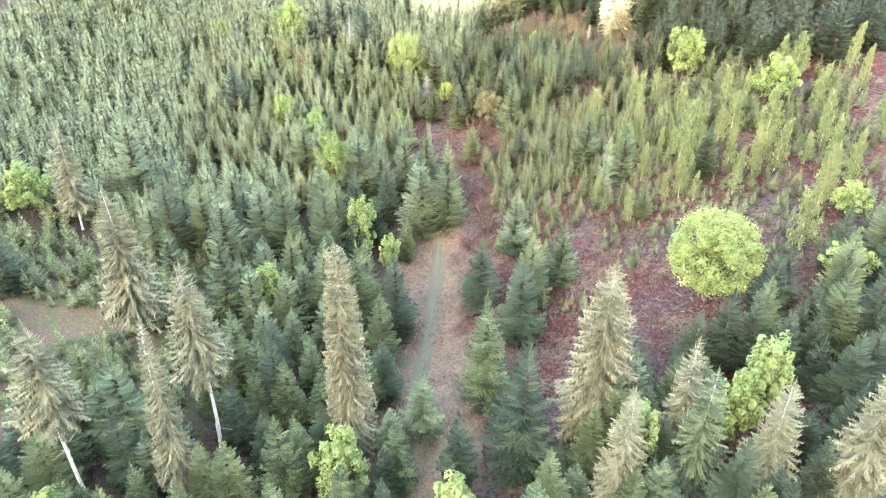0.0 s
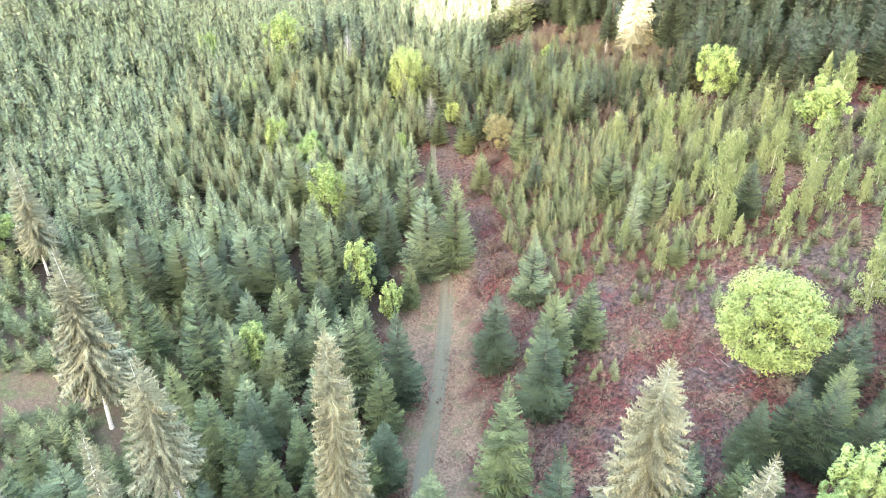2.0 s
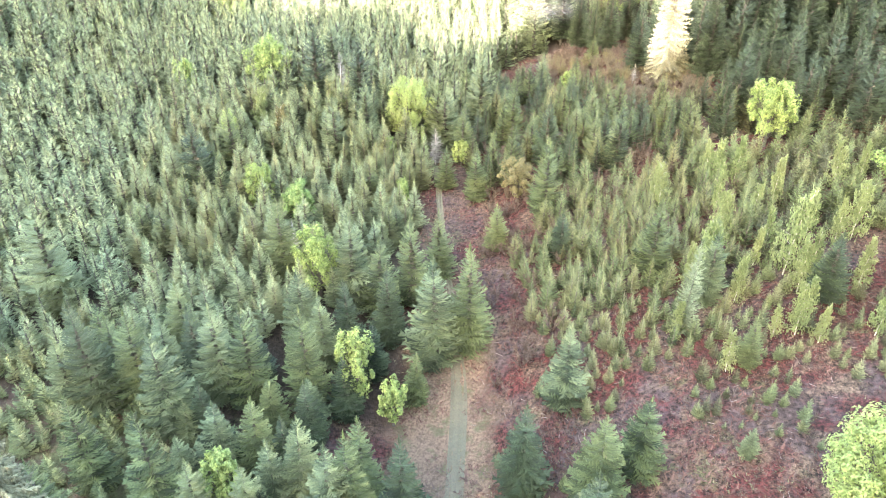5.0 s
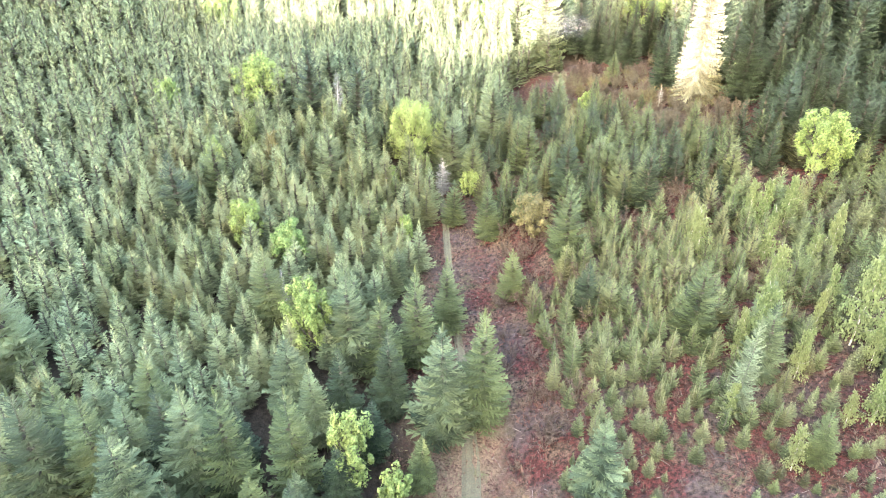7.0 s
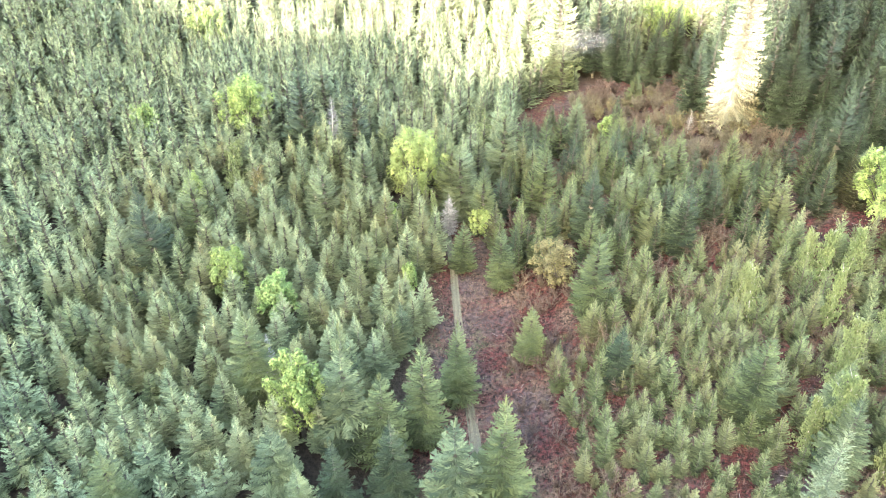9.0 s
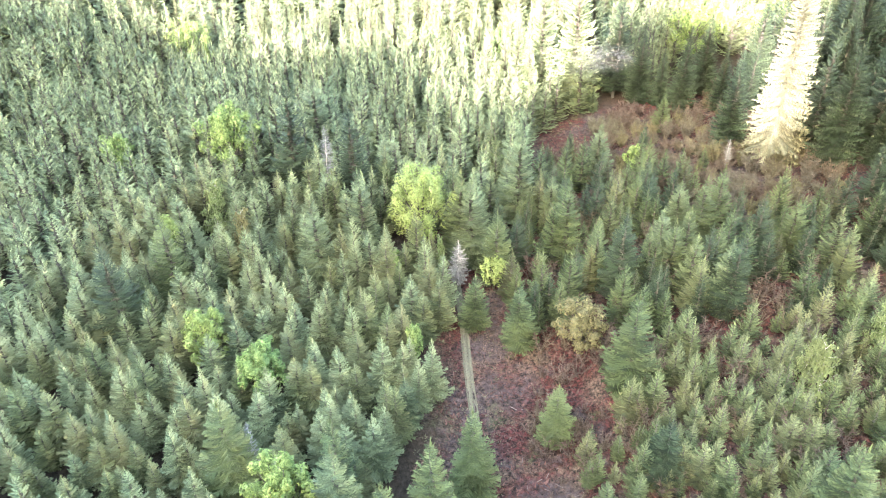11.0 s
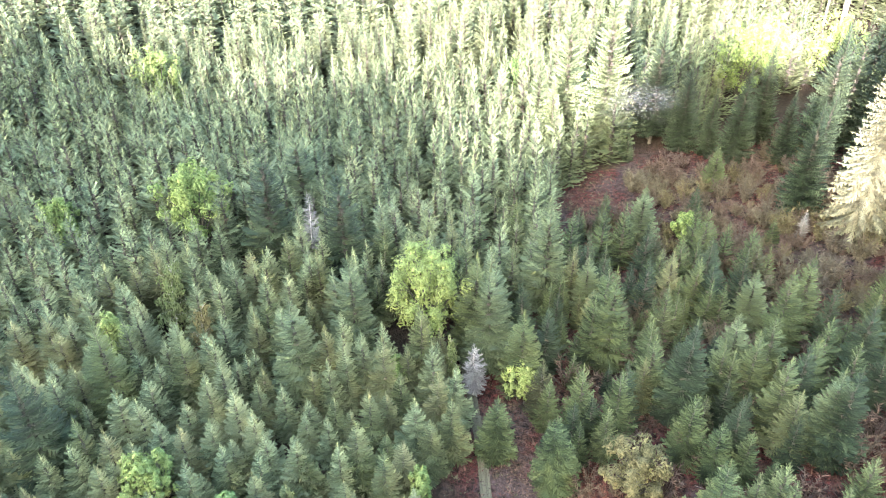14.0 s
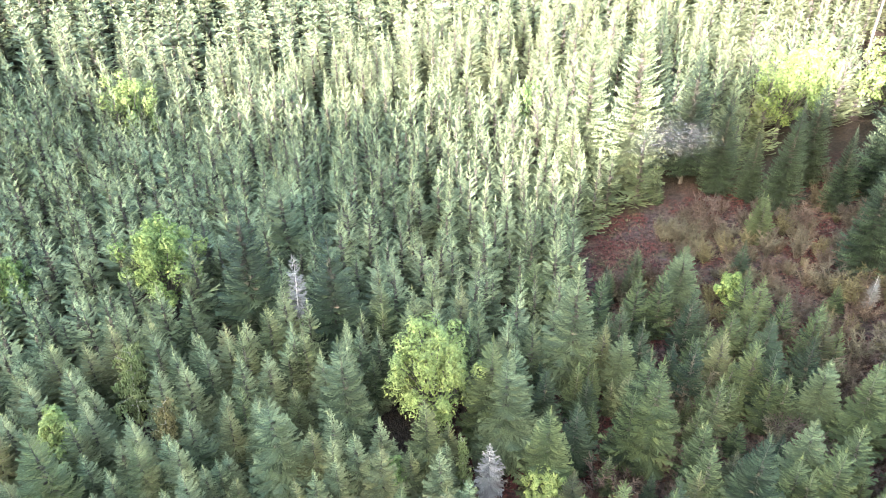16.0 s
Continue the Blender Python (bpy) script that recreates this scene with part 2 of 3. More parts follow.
                self.v.append((p[0] + r * math.cos(a), p[1] + r * math.sin(a), p[2]))
        for i in range(len(pts) - 1):
            for k in range(sides):
                a, b = n + i * sides + k, n + i * sides + (k + 1) % sides
                self.f.append((a, b, b + sides, a + sides))


def bough(s, rng, z, a, length, rise, curl, twigs, wide, hang):
    """One branch as a feathered spray: a bent spine, side twigs that point forward, and hanging twigs where there are any."""
    ca, sa, n = math.cos(a), math.sin(a), len(s.v)
    us = [0.04 + 0.96 * (j / twigs) ** 0.9 for j in range(twigs + 1)]

    def at(u, side=0.0, drop=0.0):
        o = length * u
        return (ca * o - sa * side, sa * o + ca * side, z + length * (rise * u + curl * u * u) - drop)

    s.v += [at(u) for u in us]
    for j in range(twigs):
        u = us[j]
        for d in (-1, 1):
            w = length * wide * (1.15 - 0.87 * u) * rng.uniform(0.75, 1.25)
            s.v.append(at(min(1.04, us[j + 1] + 0.9 * w / length), d * w, w * rng.uniform(-0.05, 0.55)))
            s.f.append((n + j, n + j + 1, len(s.v) - 1) if d < 0 else (n + j + 1, n + j, len(s.v) - 1))
        if hang and j:
            s.v.append(at(u + 0.05, rng.uniform(-0.08, 0.08) * length, hang * length * rng.uniform(0.5, 1.2)))
            s.f.append((n + j, n + j + 1, len(s.v) - 1))


def conifer(seed, h, r, whorls, per, twigs, droop=0.15, up=0.9, power=0.9, bare=0.03, sparse=0.0, hang=0.0, belly=0.6, curl=0.3, wide=0.3, loose=0.12):
    """The crown of a conifer: whorls of feathered branches round the stem, longest below, steeper towards the top."""
    rng, s = random.Random(seed), Soup()
    bend, phase = rng.uniform(0.0, 0.12), rng.random() * 6.283
    for i in range(whorls):
        g = min(1.0, max(0.0, (i + rng.uniform(-0.3, 0.3)) / (whorls - 1)))
        z = h * (bare + (0.965 - bare) * g)
        reach = r * ((1 - g) ** power * min(1.0, belly + 1.8 * g) + 0.055) * rng.uniform(0.86, 1.1)
        n = max(5, round(per * (0.6 + 0.4 * (1 - g))))
        a0 = rng.random() * 6.283
        for k in range(n):
            if rng.random() < sparse:
                continue
            a = a0 + 6.283 * (k + rng.uniform(-0.28, 0.28)) / n
            long = reach * rng.choice((0.72, 0.85, 0.95, 1.0, 1.08)) * (1 + bend * math.sin(a + phase))
            bough(s, rng, z + rng.uniform(-0.35, 0.35) * h / whorls, a, long, up * g ** 1.5 - droop * (1 - g) + rng.uniform(-loose, loose), curl * (1 - 0.6 * g) * rng.uniform(0.5, 1.3), twigs, wide, hang)
    for k in range(4):
        a = k * 1.57
        s.face((0.04 * r * math.cos(a), 0.04 * r * math.sin(a), h * 0.93), (0.04 * r * math.cos(a + 2), 0.04 * r * math.sin(a + 2), h * 0.93), (0, 0, h * 1.01))
    return s


def stem(h, r, lean=0.0, seed=0, sides=6, stubs=0, inner=0.0, twigs=60):
    """A trunk with stubs, and dead twigs added inside the crown to darken its heart, as far out as inner."""
    s, rng = Soup(), random.Random(seed)
    pts = [(lean * h * u * u + 0.012 * h * math.sin(5 * u + seed), 0.01 * h * math.cos(4 * u + seed), h * u - 0.4 * (u == 0)) for u in (0, 0.03, 0.2, 0.45, 0.7, 0.97)]
    s.tube(pts, [r * q for q in (1.45, 1.05, 0.85, 0.6, 0.3, 0.03)], sides)
    for _ in range(stubs):
        u, a = rng.uniform(0.15, 0.9), rng.random() * 6.283
        q = r * (6 + 5 * rng.random()) * (1 - 0.6 * u)
        s.tube([(0, 0, h * u), (q * math.cos(a), q * math.sin(a), h * u + rng.uniform(-0.3, 0.25) * q)], [r * 0.16, r * 0.05], 3)
    # Added inner slivers block light, so gaps between the boughs turn dark.
    for k in range(twigs if inner else 0):
        u, a = 0.03 + 0.7 * (k + rng.random()) / twigs, rng.random() * 6.283
        q, w, tilt = inner * (1 - u) * rng.uniform(0.18, 0.4), h / 26, rng.uniform(-0.5, 0.5)
        z, c, d = h * u, math.cos(a), math.sin(a)
        s.face((-tilt * w * d, tilt * w * c, z - 0.6 * w), (tilt * w * d, -tilt * w * c, z + 0.6 * w), (q * c, q * d, z + 0.15 * q + rng.uniform(-0.1, 0.1) * q))
    return s


def leafy(seed, h, r, base, clumps, leaf, lobes=12, flat=0.85, ragged=0.3):
    """The crown of a broad-leaved tree: leaves in shells round many lobes, with gaps between them."""
    rng, s = random.Random(seed), Soup()
    mid, half = (h + base) / 2, (h - base) / 2
    balls = []
    for k in range(lobes):
        f = (k + 0.5) / lobes
        zz = 1 - 2.0 * f
        out = rng.uniform(0.84 - 1.3 * ragged, 0.8 + 0.5 * ragged)
        q = math.sqrt(max(0.05, 1 - zz * zz)) * out
        a = k * 2.4 + rng.uniform(-0.4, 0.4)
        balls.append((q * r * math.cos(a), q * r * math.sin(a), mid + zz * half * (0.3 + 0.5 * out) + 0.04 * half, rng.uniform(0.12, 0.25)))
    balls += [(0, 0, mid, 0.5 - 0.4 * ragged), (0, 0, mid + 0.3 * half, 0.45 - 0.3 * ragged)]
    for _ in range(clumps):
        bx, by, bz, q = rng.choice(balls) if rng.random() < 0.84 else balls[-1 - rng.randrange(2)]
        d = Vector((rng.gauss(0, 1), rng.gauss(0, 1), rng.gauss(0.15, 1))).normalized()
        ray = q * (0.4 + 0.7 * rng.random() ** 0.6)
        c = Vector((bx + d.x * ray * r, by + d.y * ray * r, bz + d.z * ray * half * flat))
        n = (d + Vector((rng.uniform(-0.5, 0.5), rng.uniform(-0.5, 0.5), rng.uniform(-0.1, 0.9)))).normalized()
        t = n.cross(Vector((rng.uniform(-1, 1), rng.uniform(-1, 1), rng.uniform(-1, 1)))).normalized()
        b, w = n.cross(t), leaf * rng.uniform(0.6, 1.3)
        s.face(tuple(c - t * w), tuple(c + b * w * 0.55 - n * w * 0.2), tuple(c + t * w), tuple(c - b * w * 0.55 - n * w * 0.2))
    return s, balls


def limbs(h, r, base, balls, thick):
    s = Soup()
    s.tube([(0, 0, -0.4), (0, 0, 0.4), (0.1, 0.05, base + 0.2 * (h - base)), (0.15, 0.1, base + 0.75 * (h - base))], [thick * 1.5, thick, thick * 0.75, thick * 0.12], 8)
    for bx, by, bz, q in balls[:-2]:
        z0 = base + 0.25 * max(0.0, bz - base)
        s.tube([(0.05, 0.03, z0), (bx * 0.5, by * 0.5, z0 + (bz - z0) * 0.62), (bx, by, bz)], [thick * 0.4, thick * 0.24, thick * 0.06], 5)
    return s


def birch(seed, h, r, leaves=650, lean=0.05):
    """Slim crown of hanging leaf strings on thin rising branches."""
    rng, s, w = random.Random(seed), Soup(), Soup()
    w.tube([(0, 0, -0.3), (0.02 * h, 0, 0.35 * h), (lean * h * 0.5, 0.01 * h, 0.7 * h), (lean * h, 0, 0.98 * h)], [0.009 * h, 0.007 * h, 0.005 * h, 0.0015 * h], 6)
    for k in range(22):
        u = 0.14 + 0.83 * k / 22
        a, q = k * 2.4 + rng.uniform(-0.3, 0.3), r * (1.25 - u) * rng.uniform(0.7, 1.2)
        x0, z0 = lean * h * u * u, h * u
        tip = (x0 + q * math.cos(a), q * math.sin(a), z0 + 0.09 * h)
        w.tube([(x0, 0, z0), tip], [0.004 * h, 0.0012 * h], 3)
        for _ in range(leaves // 22):
            t = rng.random() ** 0.7
            c = Vector((x0 + q * math.cos(a) * t, q * math.sin(a) * t, z0 + 0.09 * h * t))
            c += Vector((rng.gauss(0, 0.1) * r, rng.gauss(0, 0.1) * r, -abs(rng.gauss(0, 0.085)) * h))
            d, l = rng.random() * 6.283, 0.016 * h * rng.uniform(0.7, 1.5)
            e = Vector((math.cos(d), math.sin(d), 0)) * l * 0.55
            s.face(tuple(c - e), tuple(c - Vector((0, 0, l * 1.3))), tuple(c + e), tuple(c + Vector((0, 0, l * 0.7))))
    return s, w


def bush(seed, h, r, sprays, stems=15):
    """A leafless shrub: stems that fan out from the root, each with many fine rising twigs."""
    rng, s = random.Random(seed), Soup()
    for k in range(stems):
        a, q = 2.4 * k + rng.uniform(-0.4, 0.4), r * rng.uniform(0.25, 0.85)
        top = Vector((q * math.cos(a), q * math.sin(a), h * rng.uniform(0.55, 0.95) * (1 - 0.3 * (q / r) ** 2)))
        s.tube([(0.12 * top.x, 0.12 * top.y, -0.05), (0.6 * top.x, 0.6 * top.y, 0.55 * top.z), tuple(top)], [0.014 * h, 0.009 * h, 0.004 * h], 3)
        for _ in range(sprays // stems):
            u = rng.uniform(0.25, 1.0)
            c = top * u
            d = Vector((rng.gauss(0.5 * math.cos(a), 0.7), rng.gauss(0.5 * math.sin(a), 0.7), rng.gauss(0.45, 0.5))).normalized() * h * rng.uniform(0.1, 0.24)
            e = d.cross(Vector((rng.uniform(-1, 1), rng.uniform(-1, 1), rng.uniform(-1, 1)))).normalized() * h * rng.uniform(0.009, 0.018)
            s.face(tuple(c - e), tuple(c + e), tuple(c + d))
    return s


# ---- things ----
def part(name, s, mat, parent, label=""):
    ob = new(name, mesh_of(name, s.v, s.f, [mat]))
    ob.parent = parent
    return tagged(ob, label)


def plant(name, crown, crown_mat, wood, wood_mat, label, category, group):
    root = tagged(new(name), label, category, group)
    part("trunk", wood, wood_mat, root)
    part("crown", crown, crown_mat, root)
    return root


def spot(x, y, s=1.0, turn=0.0, lean=0.0, wide=1.0):
    return Matrix.Translation((x, y, gz(x, y) - 0.1)) @ Euler((lean, 0, turn)).to_matrix().to_4x4() @ Matrix.Diagonal((s * wide, s * wide, s, 1))


RNG = random.Random(11)
TAKEN = []     # stands that are set: x, y, reach


def slender(h, unit):
    """Tall trees are slimmer for their height."""
    return min(1.1, 1.4 - 0.025 * h) if unit == 13 else min(1.1, 1.25 - 0.013 * h) if unit == 16 else 1.0


def set_kind(models, stands, unit):
    """Stands (x, y, height): the first copies are the models themselves."""
    used = set()
    for x, y, h, *k in stands:
        i = k[0] if k else RNG.randrange(len(models))
        m = spot(x, y, h / unit, RNG.random() * 6.283, RNG.uniform(-0.03, 0.03), RNG.uniform(0.9, 1.12) * slender(h, unit))
        if i in used:
            q = models[i].scale
            copy_thing(models[i], m @ Matrix.Diagonal((1 / q.x, 1 / q.y, 1 / q.z, 1)))
        else:
            used.add(i)
            models[i].matrix_basis = m
        TAKEN.append((x, y, 0.13 * h))
    for i, mod in enumerate(models):
        if i not in used:
            for o in (*mod.children_recursive, mod):
                bpy.data.objects.remove(o)


def joined(name, label, category, shapes, mats, stands, unit):
    """Many plants as one mesh; shapes are pairs of crown and stem."""
    packs = []
    for crown, wood in shapes:
        n = len(crown.v)
        f = list(crown.f) + ([tuple(i + n for i in q) for q in wood.f] if wood else [])
        packs.append((np.array(crown.v + (wood.v if wood else []), float), np.array([i for q in f for i in q], np.int32), np.array([len(q) for q in f], np.int32),
                      np.array([0] * len(crown.f) + ([1] * len(wood.f) if wood else []), np.int32)))
    vs, ls, ts, sl, n = [], [], [], [], 0
    for x, y, h in stands:
        v, loops, totals, m = packs[RNG.randrange(len(packs))]
        a, k, w = RNG.random() * 6.283, h / unit, RNG.uniform(0.88, 1.15) * (min(1.1, 1.4 - 0.025 * h) if unit == 13 else 1)
        rot = np.array([[math.cos(a) * w, -math.sin(a) * w, 0], [math.sin(a) * w, math.cos(a) * w, 0], [0, 0, 1]]) * k
        vs.append(v @ rot.T + np.array([x, y, gz(x, y) - 0.1]))
        ls.append(loops + n)
        ts.append(totals)
        sl.append(m)
        n += len(v)
    v, loops, totals = np.concatenate(vs), np.concatenate(ls), np.concatenate(ts)
    me = bpy.data.meshes.new(name)
    me.vertices.add(len(v))
    me.vertices.foreach_set("co", v.astype(np.float32).ravel())
    me.loops.add(len(loops))
    me.loops.foreach_set("vertex_index", loops)
    me.polygons.add(len(totals))
    me.polygons.foreach_set("loop_start", np.concatenate([[0], np.cumsum(totals)[:-1]]).astype(np.int32))
    for mat in mats:
        me.materials.append(mat)
    me.polygons.foreach_set("material_index", np.concatenate(sl))
    me.update(calc_edges=True)
    return tagged(new(name, me), label, category, kind="stuff")


def free(x, y, gap):
    return all((x - a) ** 2 + (y - b) ** 2 > (gap + r) ** 2 for a, b, r in TAKEN)


def in_reach(x, y):
    """Whether a stand lies in the part of the valley that the flight overlooks."""
    drop = 70 - gz(x, y) - 15
    far = min(y, drop / 0.11 + 60)
    return y - 154 < far and abs(x + 6) < 0.652 * (0.859 * far + 0.512 * drop) + 10


def scatter(x0, x1, y0, y1, step, test, jitter=0.47):
    """Uneven stands on a jittered grid, where test(x, y) allows them."""
    out, row = [], 0
    y = y0
    while y < y1:
        x = x0 + (row % 2) * step / 2
        while x < x1:
            p, q = x + RNG.uniform(-jitter, jitter) * step, y + RNG.uniform(-jitter, jitter) * step
            if in_reach(p, q) and test(p, q):
                out.append((p, q))
            x += step
        y += step * 0.9
        row += 1
    return out


# broad-leaved trees: x, y, height, crown radius, shape
def broadleaf(x, y, h, r, mat, label, base=0.16, clumps=2600, leaf=0.42, lobes=12, ragged=0.28, name="beech_tree"):
    seed = int(abs(x * 31 + y * 17))
    base = base * 0.35
    crown, balls = leafy(seed, h, r, base * h, int(clumps * 1.9), leaf * 0.72, int(lobes * 3.2), 0.85, ragged)
    root = plant(name, crown, mat, limbs(h, r, base * h, balls, 0.02 * h + 0.05), M_BARK, label, "broadleaf tree", "broad-leaved trees in spring leaf")
    root.matrix_basis = spot(x, y)
    TAKEN.append((x, y, r * 0.6))


broadleaf(46.0, 99.5, 18.5, 8.3, M_LEAF, "large round beech in fresh yellow-green leaf on red ground", 0.03, 10500, 0.33, 30, 0.06)
broadleaf(-97.6, 141.5, 14.5, 6.8, M_LEAF, "broad round tree in bright yellow-green leaf", 0.1, 3600)
broadleaf(65.6, 187.9, 16.5, 6.0, M_LEAF, "layered tall tree in yellow-green spring leaf", 0.08, 3600)
broadleaf(80.2, 162.6, 13.5, 5.8, M_LEAF, "round bright green tree on the bank", 0.05, 3400)
broadleaf(-15.3, 69.0, 17.0, 4.4, M_LEAF, "narrow yellow-green tree among dark firs", 0.15, 2600)
broadleaf(75.0, 112.9, 8.5, 3.8, M_LEAF, "small rounded yellow-green tree on red slope", 0.05, 1800)
broadleaf(66.5, 95.6, 9.0, 4.4, M_GREEN, "low rounded fresh green tree", 0.05, 2000)
broadleaf(-19.5, 138.0, 18.5, 3.9, M_LEAF, "slim yellow-green tree between firs", 0.1, 2000)
broadleaf(-13.0, 134.5, 11.5, 2.9, M_LEAF, "small yellow-green tree at the track's edge", 0.1, 1100)
broadleaf(-35.6, 114.4, 14.5, 3.2, M_LEAF, "yellow-green tree half hidden by firs", 0.1, 1800)
broadleaf(-14.1, 194.4, 9.6, 1.9, M_LEAF, "slender pale yellow-green tree beside the track", 0.08, 900)
broadleaf(12.9, 192.9, 12.0, 4.7, M_OLIVE, "rounded tree in olive-brown bud", 0.1, 2600, 0.34)
broadleaf(0.1, 211.2, 8.0, 2.6, M_LEAF, "small yellow-green tree among spruces", 0.1, 1000)
broadleaf(-13.4, 222.5, 19.5, 7.0, M_LEAF, "tall spreading tree in yellow-green leaf amid spruces", 0.06, 5200, 0.36, 18)
broadleaf(52.9, 278.8, 20.0, 7.0, M_LEAF, "sunlit broad tree in light green leaf", 0.2, 3600)
broadleaf(61.0, 285.0, 17.0, 6.0, M_GREEN, "broad fresh green tree before bare trunks", 0.2, 2600)
broadleaf(70.0, 276.0, 18.0, 6.0, M_LEAF, "broad tree in bright green leaf", 0.2, 2600)
broadleaf(-47.5, 193.0, 14.0, 3.9, M_LEAF, "round-headed yellow-green tree amid dense spruces", 0.1, 2000)
broadleaf(-29.5, 163.5, 18.5, 4.8, M_LEAF, "upright yellow-green tree with visible twigs", 0.06, 2800)
broadleaf(-78.0, 294.0, 20.0, 6.8, M_LEAF, "rounded yellow-green tree above spruce tops", 0.1, 2600)
broadleaf(-54.0, 240.5, 18.5, 6.6, M_LEAF, "broken-topped yellow-green tree amid spruces", 0.06, 3400)
broadleaf(-59.6, 214.7, 13.5, 3.0, M_LEAF, "small yellow-green tree amid spruces", 0.1, 1600)
broadleaf(-77.9, 240.1, 13.0, 3.8, M_LEAF, "low yellow-green tree amid spruces", 0.1, 1600)
broadleaf(-37.4, 187.0, 13.0, 4.3, M_GREEN, "pale green leafy tree amid spruces", 0.08, 2400)
broadleaf(-18.3, 212.4, 9.0, 1.8, M_LEAF, "small yellow-green tree at the wood's edge", 0.1, 800)
broadleaf(30.8, 237.7, 7.0, 2.8, M_LEAF, "yellow-green sapling among brown shrubs", 0.1, 1100)
broadleaf(25.8, 66.4, 17.0, 3.3, M_GREEN, "bright green leafy tree between pale spruces", 0.06, 2400)
broadleaf(44.0, 71.1, 18.0, 3.6, M_GREEN, "fresh green tree among dark firs", 0.1, 2400)
broadleaf(39.4, 67.7, 16.0, 3.4, M_LEAF, "yellow-green tree among dark firs", 0.1, 2200)
broadleaf(-54.7, 62.8, 12.0, 3.2, M_LEAF, "low yellow-green tree below pale trunks", 0.1, 1500)
broadleaf(1.4, 62.9, 12.0, 3.8, M_LEAF, "low round yellow-green tree among firs", 0.1, 1800)
broadleaf(1.0, 210.3, 8.0, 2.0, M_LEAF, "small bright green tree by the track", 0.1, 800)
broadleaf(8.0, 300.0, 15.0, 4.0, M_GREEN, "green leafy tree between sunlit spruces", 0.1, 1400)
broadleaf(2.6, 246.0, 6.5, 1.8, M_GREEN, "small fresh green tree beneath spruces", 0.1, 700)

# pale, lichen-grey old spruces with long bare stems
def old_spruce(x, y, h, r, bare, sparse, label, mat=M_PALE, wood=M_DEAD, lean=0.0, per=15, seed=None, hang=0.22, power=0.7):
    seed = seed or int(abs(x * 13 + y * 7))
    s = conifer(seed, h, r, round(h * 1.9), per, 7, 0.42, 0.45, power, bare, sparse, hang, 0.75, 0.12, 0.16, 0.28)
    root = plant("old_spruce", s, mat, stem(h, 0.009 * h, 0, seed, 7, 14), wood, label, "conifer", "old pale spruces")
    root.matrix_basis = spot(x, y, 1, 0, lean)
    TAKEN.append((x, y, r * 0.6))


old_spruce(-57.0, 101.5, 36.0, 5.6, 0.28, 0.12, "tall pale beige spruce with a thin drooping crown")
old_spruce(-36.5, 78.5, 38.5, 4.6, 0.5, 0.38, "half-dead spruce, bare white trunk below a ragged crown")
old_spruce(-39.6, 70.6, 36.0, 3.4, 0.1, 0.18, "slim pale spruce overgrown with beige lichen", hang=0.4)
old_spruce(-15.3, 80.1, 41.0, 3.9, 0.04, 0.02, "tall columnar spruce thick with drooping olive-beige sprays", hang=0.32, per=19, power=0.4)
old_spruce(-53.3, 68.1, 35.0, 5.0, 0.55, 0.4, "leaning dying spruce with a bare white trunk")
old_spruce(22.8, 76.5, 31.5, 6.6, 0.04, 0.06, "broad pale olive spruce with layered hanging branches")
old_spruce(32.9, 69.4, 21.5, 3.8, 0.04, 0.08, "pale olive pointed spruce")
old_spruce(33.5, 64.0, 21.0, 4.4, 0.04, 0.05, "grey-green spruce with a blunt lichened top", M_BLUE, M_DEAD)
old_spruce(23.5, 63.0, 22.0, 4.0, 0.04, 0.08, "pale olive pointed spruce beside a green tree")
old_spruce(50.0, 57.0, 24.0, 4.6, 0.04, 0.08, "pale olive spruce leaning over firs")
old_spruce(41.0, 60.5, 20.0, 4.2, 0.04, 0.08, "pale olive spruce before a green tree")
old_spruce(-84.8, 138.9, 27.0, 4.6, 0.25, 0.2, "grey-beige spruce with a bare white lower trunk")
old_spruce(60.0, 62.0, 29.0, 6.5, 0.04, 0.04, "big olive-green spruce with a broad crown", M_YOUNG, M_BARK)

for x, y, h in ((72.7, 309, 34), (77.3, 306, 32), (79.5, 300, 33), (69, 317, 35), (84.5, 303, 34), (74, 314, 33), (88, 308, 35)):
    old_spruce(x, y, h, 4.2, 0.5, 0.15, "tall spruce with a long bare pale trunk", M_SPRUCE, M_STICK)

# Pale needles put part of this spruce's sunlight into its colour.
old_spruce(54.9, 230.2, 36.0, 5.6, 0.03, 0.02, "very tall broad spruce at the clearing, hanging sprays coloured pale as if sunlit", M_PALE, M_BARK, hang=0.14, per=19, power=0.55)

# firs: dark blue-green, set one by one
FIRS_NEAR = [(-61.8, 88.3, 14), (-51, 78.9, 21), (-33.9, 80.9, 15.5), (-23.7, 70, 19), (-28.7, 88.1, 18.5), (-37.1, 93.7, 18.4), (-7, 72.2, 14.5),
             (-3.8, 83.2, 14.4), (2, 71.7, 15.4), (11.4, 72, 27), (6.9, 88.5, 24.5), (7.4, 118.4, 18.7), (14.2, 102.5, 20), (15.2, 132, 17.4),
             (23, 115.4, 14.8), (46.1, 81.6, 16), (56.3, 94.7, 12.2), (73.1, 103.6, 9.5), (57.5, 140, 11.5), (-9.6, 112.5, 22), (-17.3, 111.5, 23.5),
             (-20.8, 85, 12.8), (-44.3, 71.5, 13.4), (-58.1, 68.6, 16.5), (-31.6, 68.1, 15.7), (-66.1, 76.4, 13.4)]
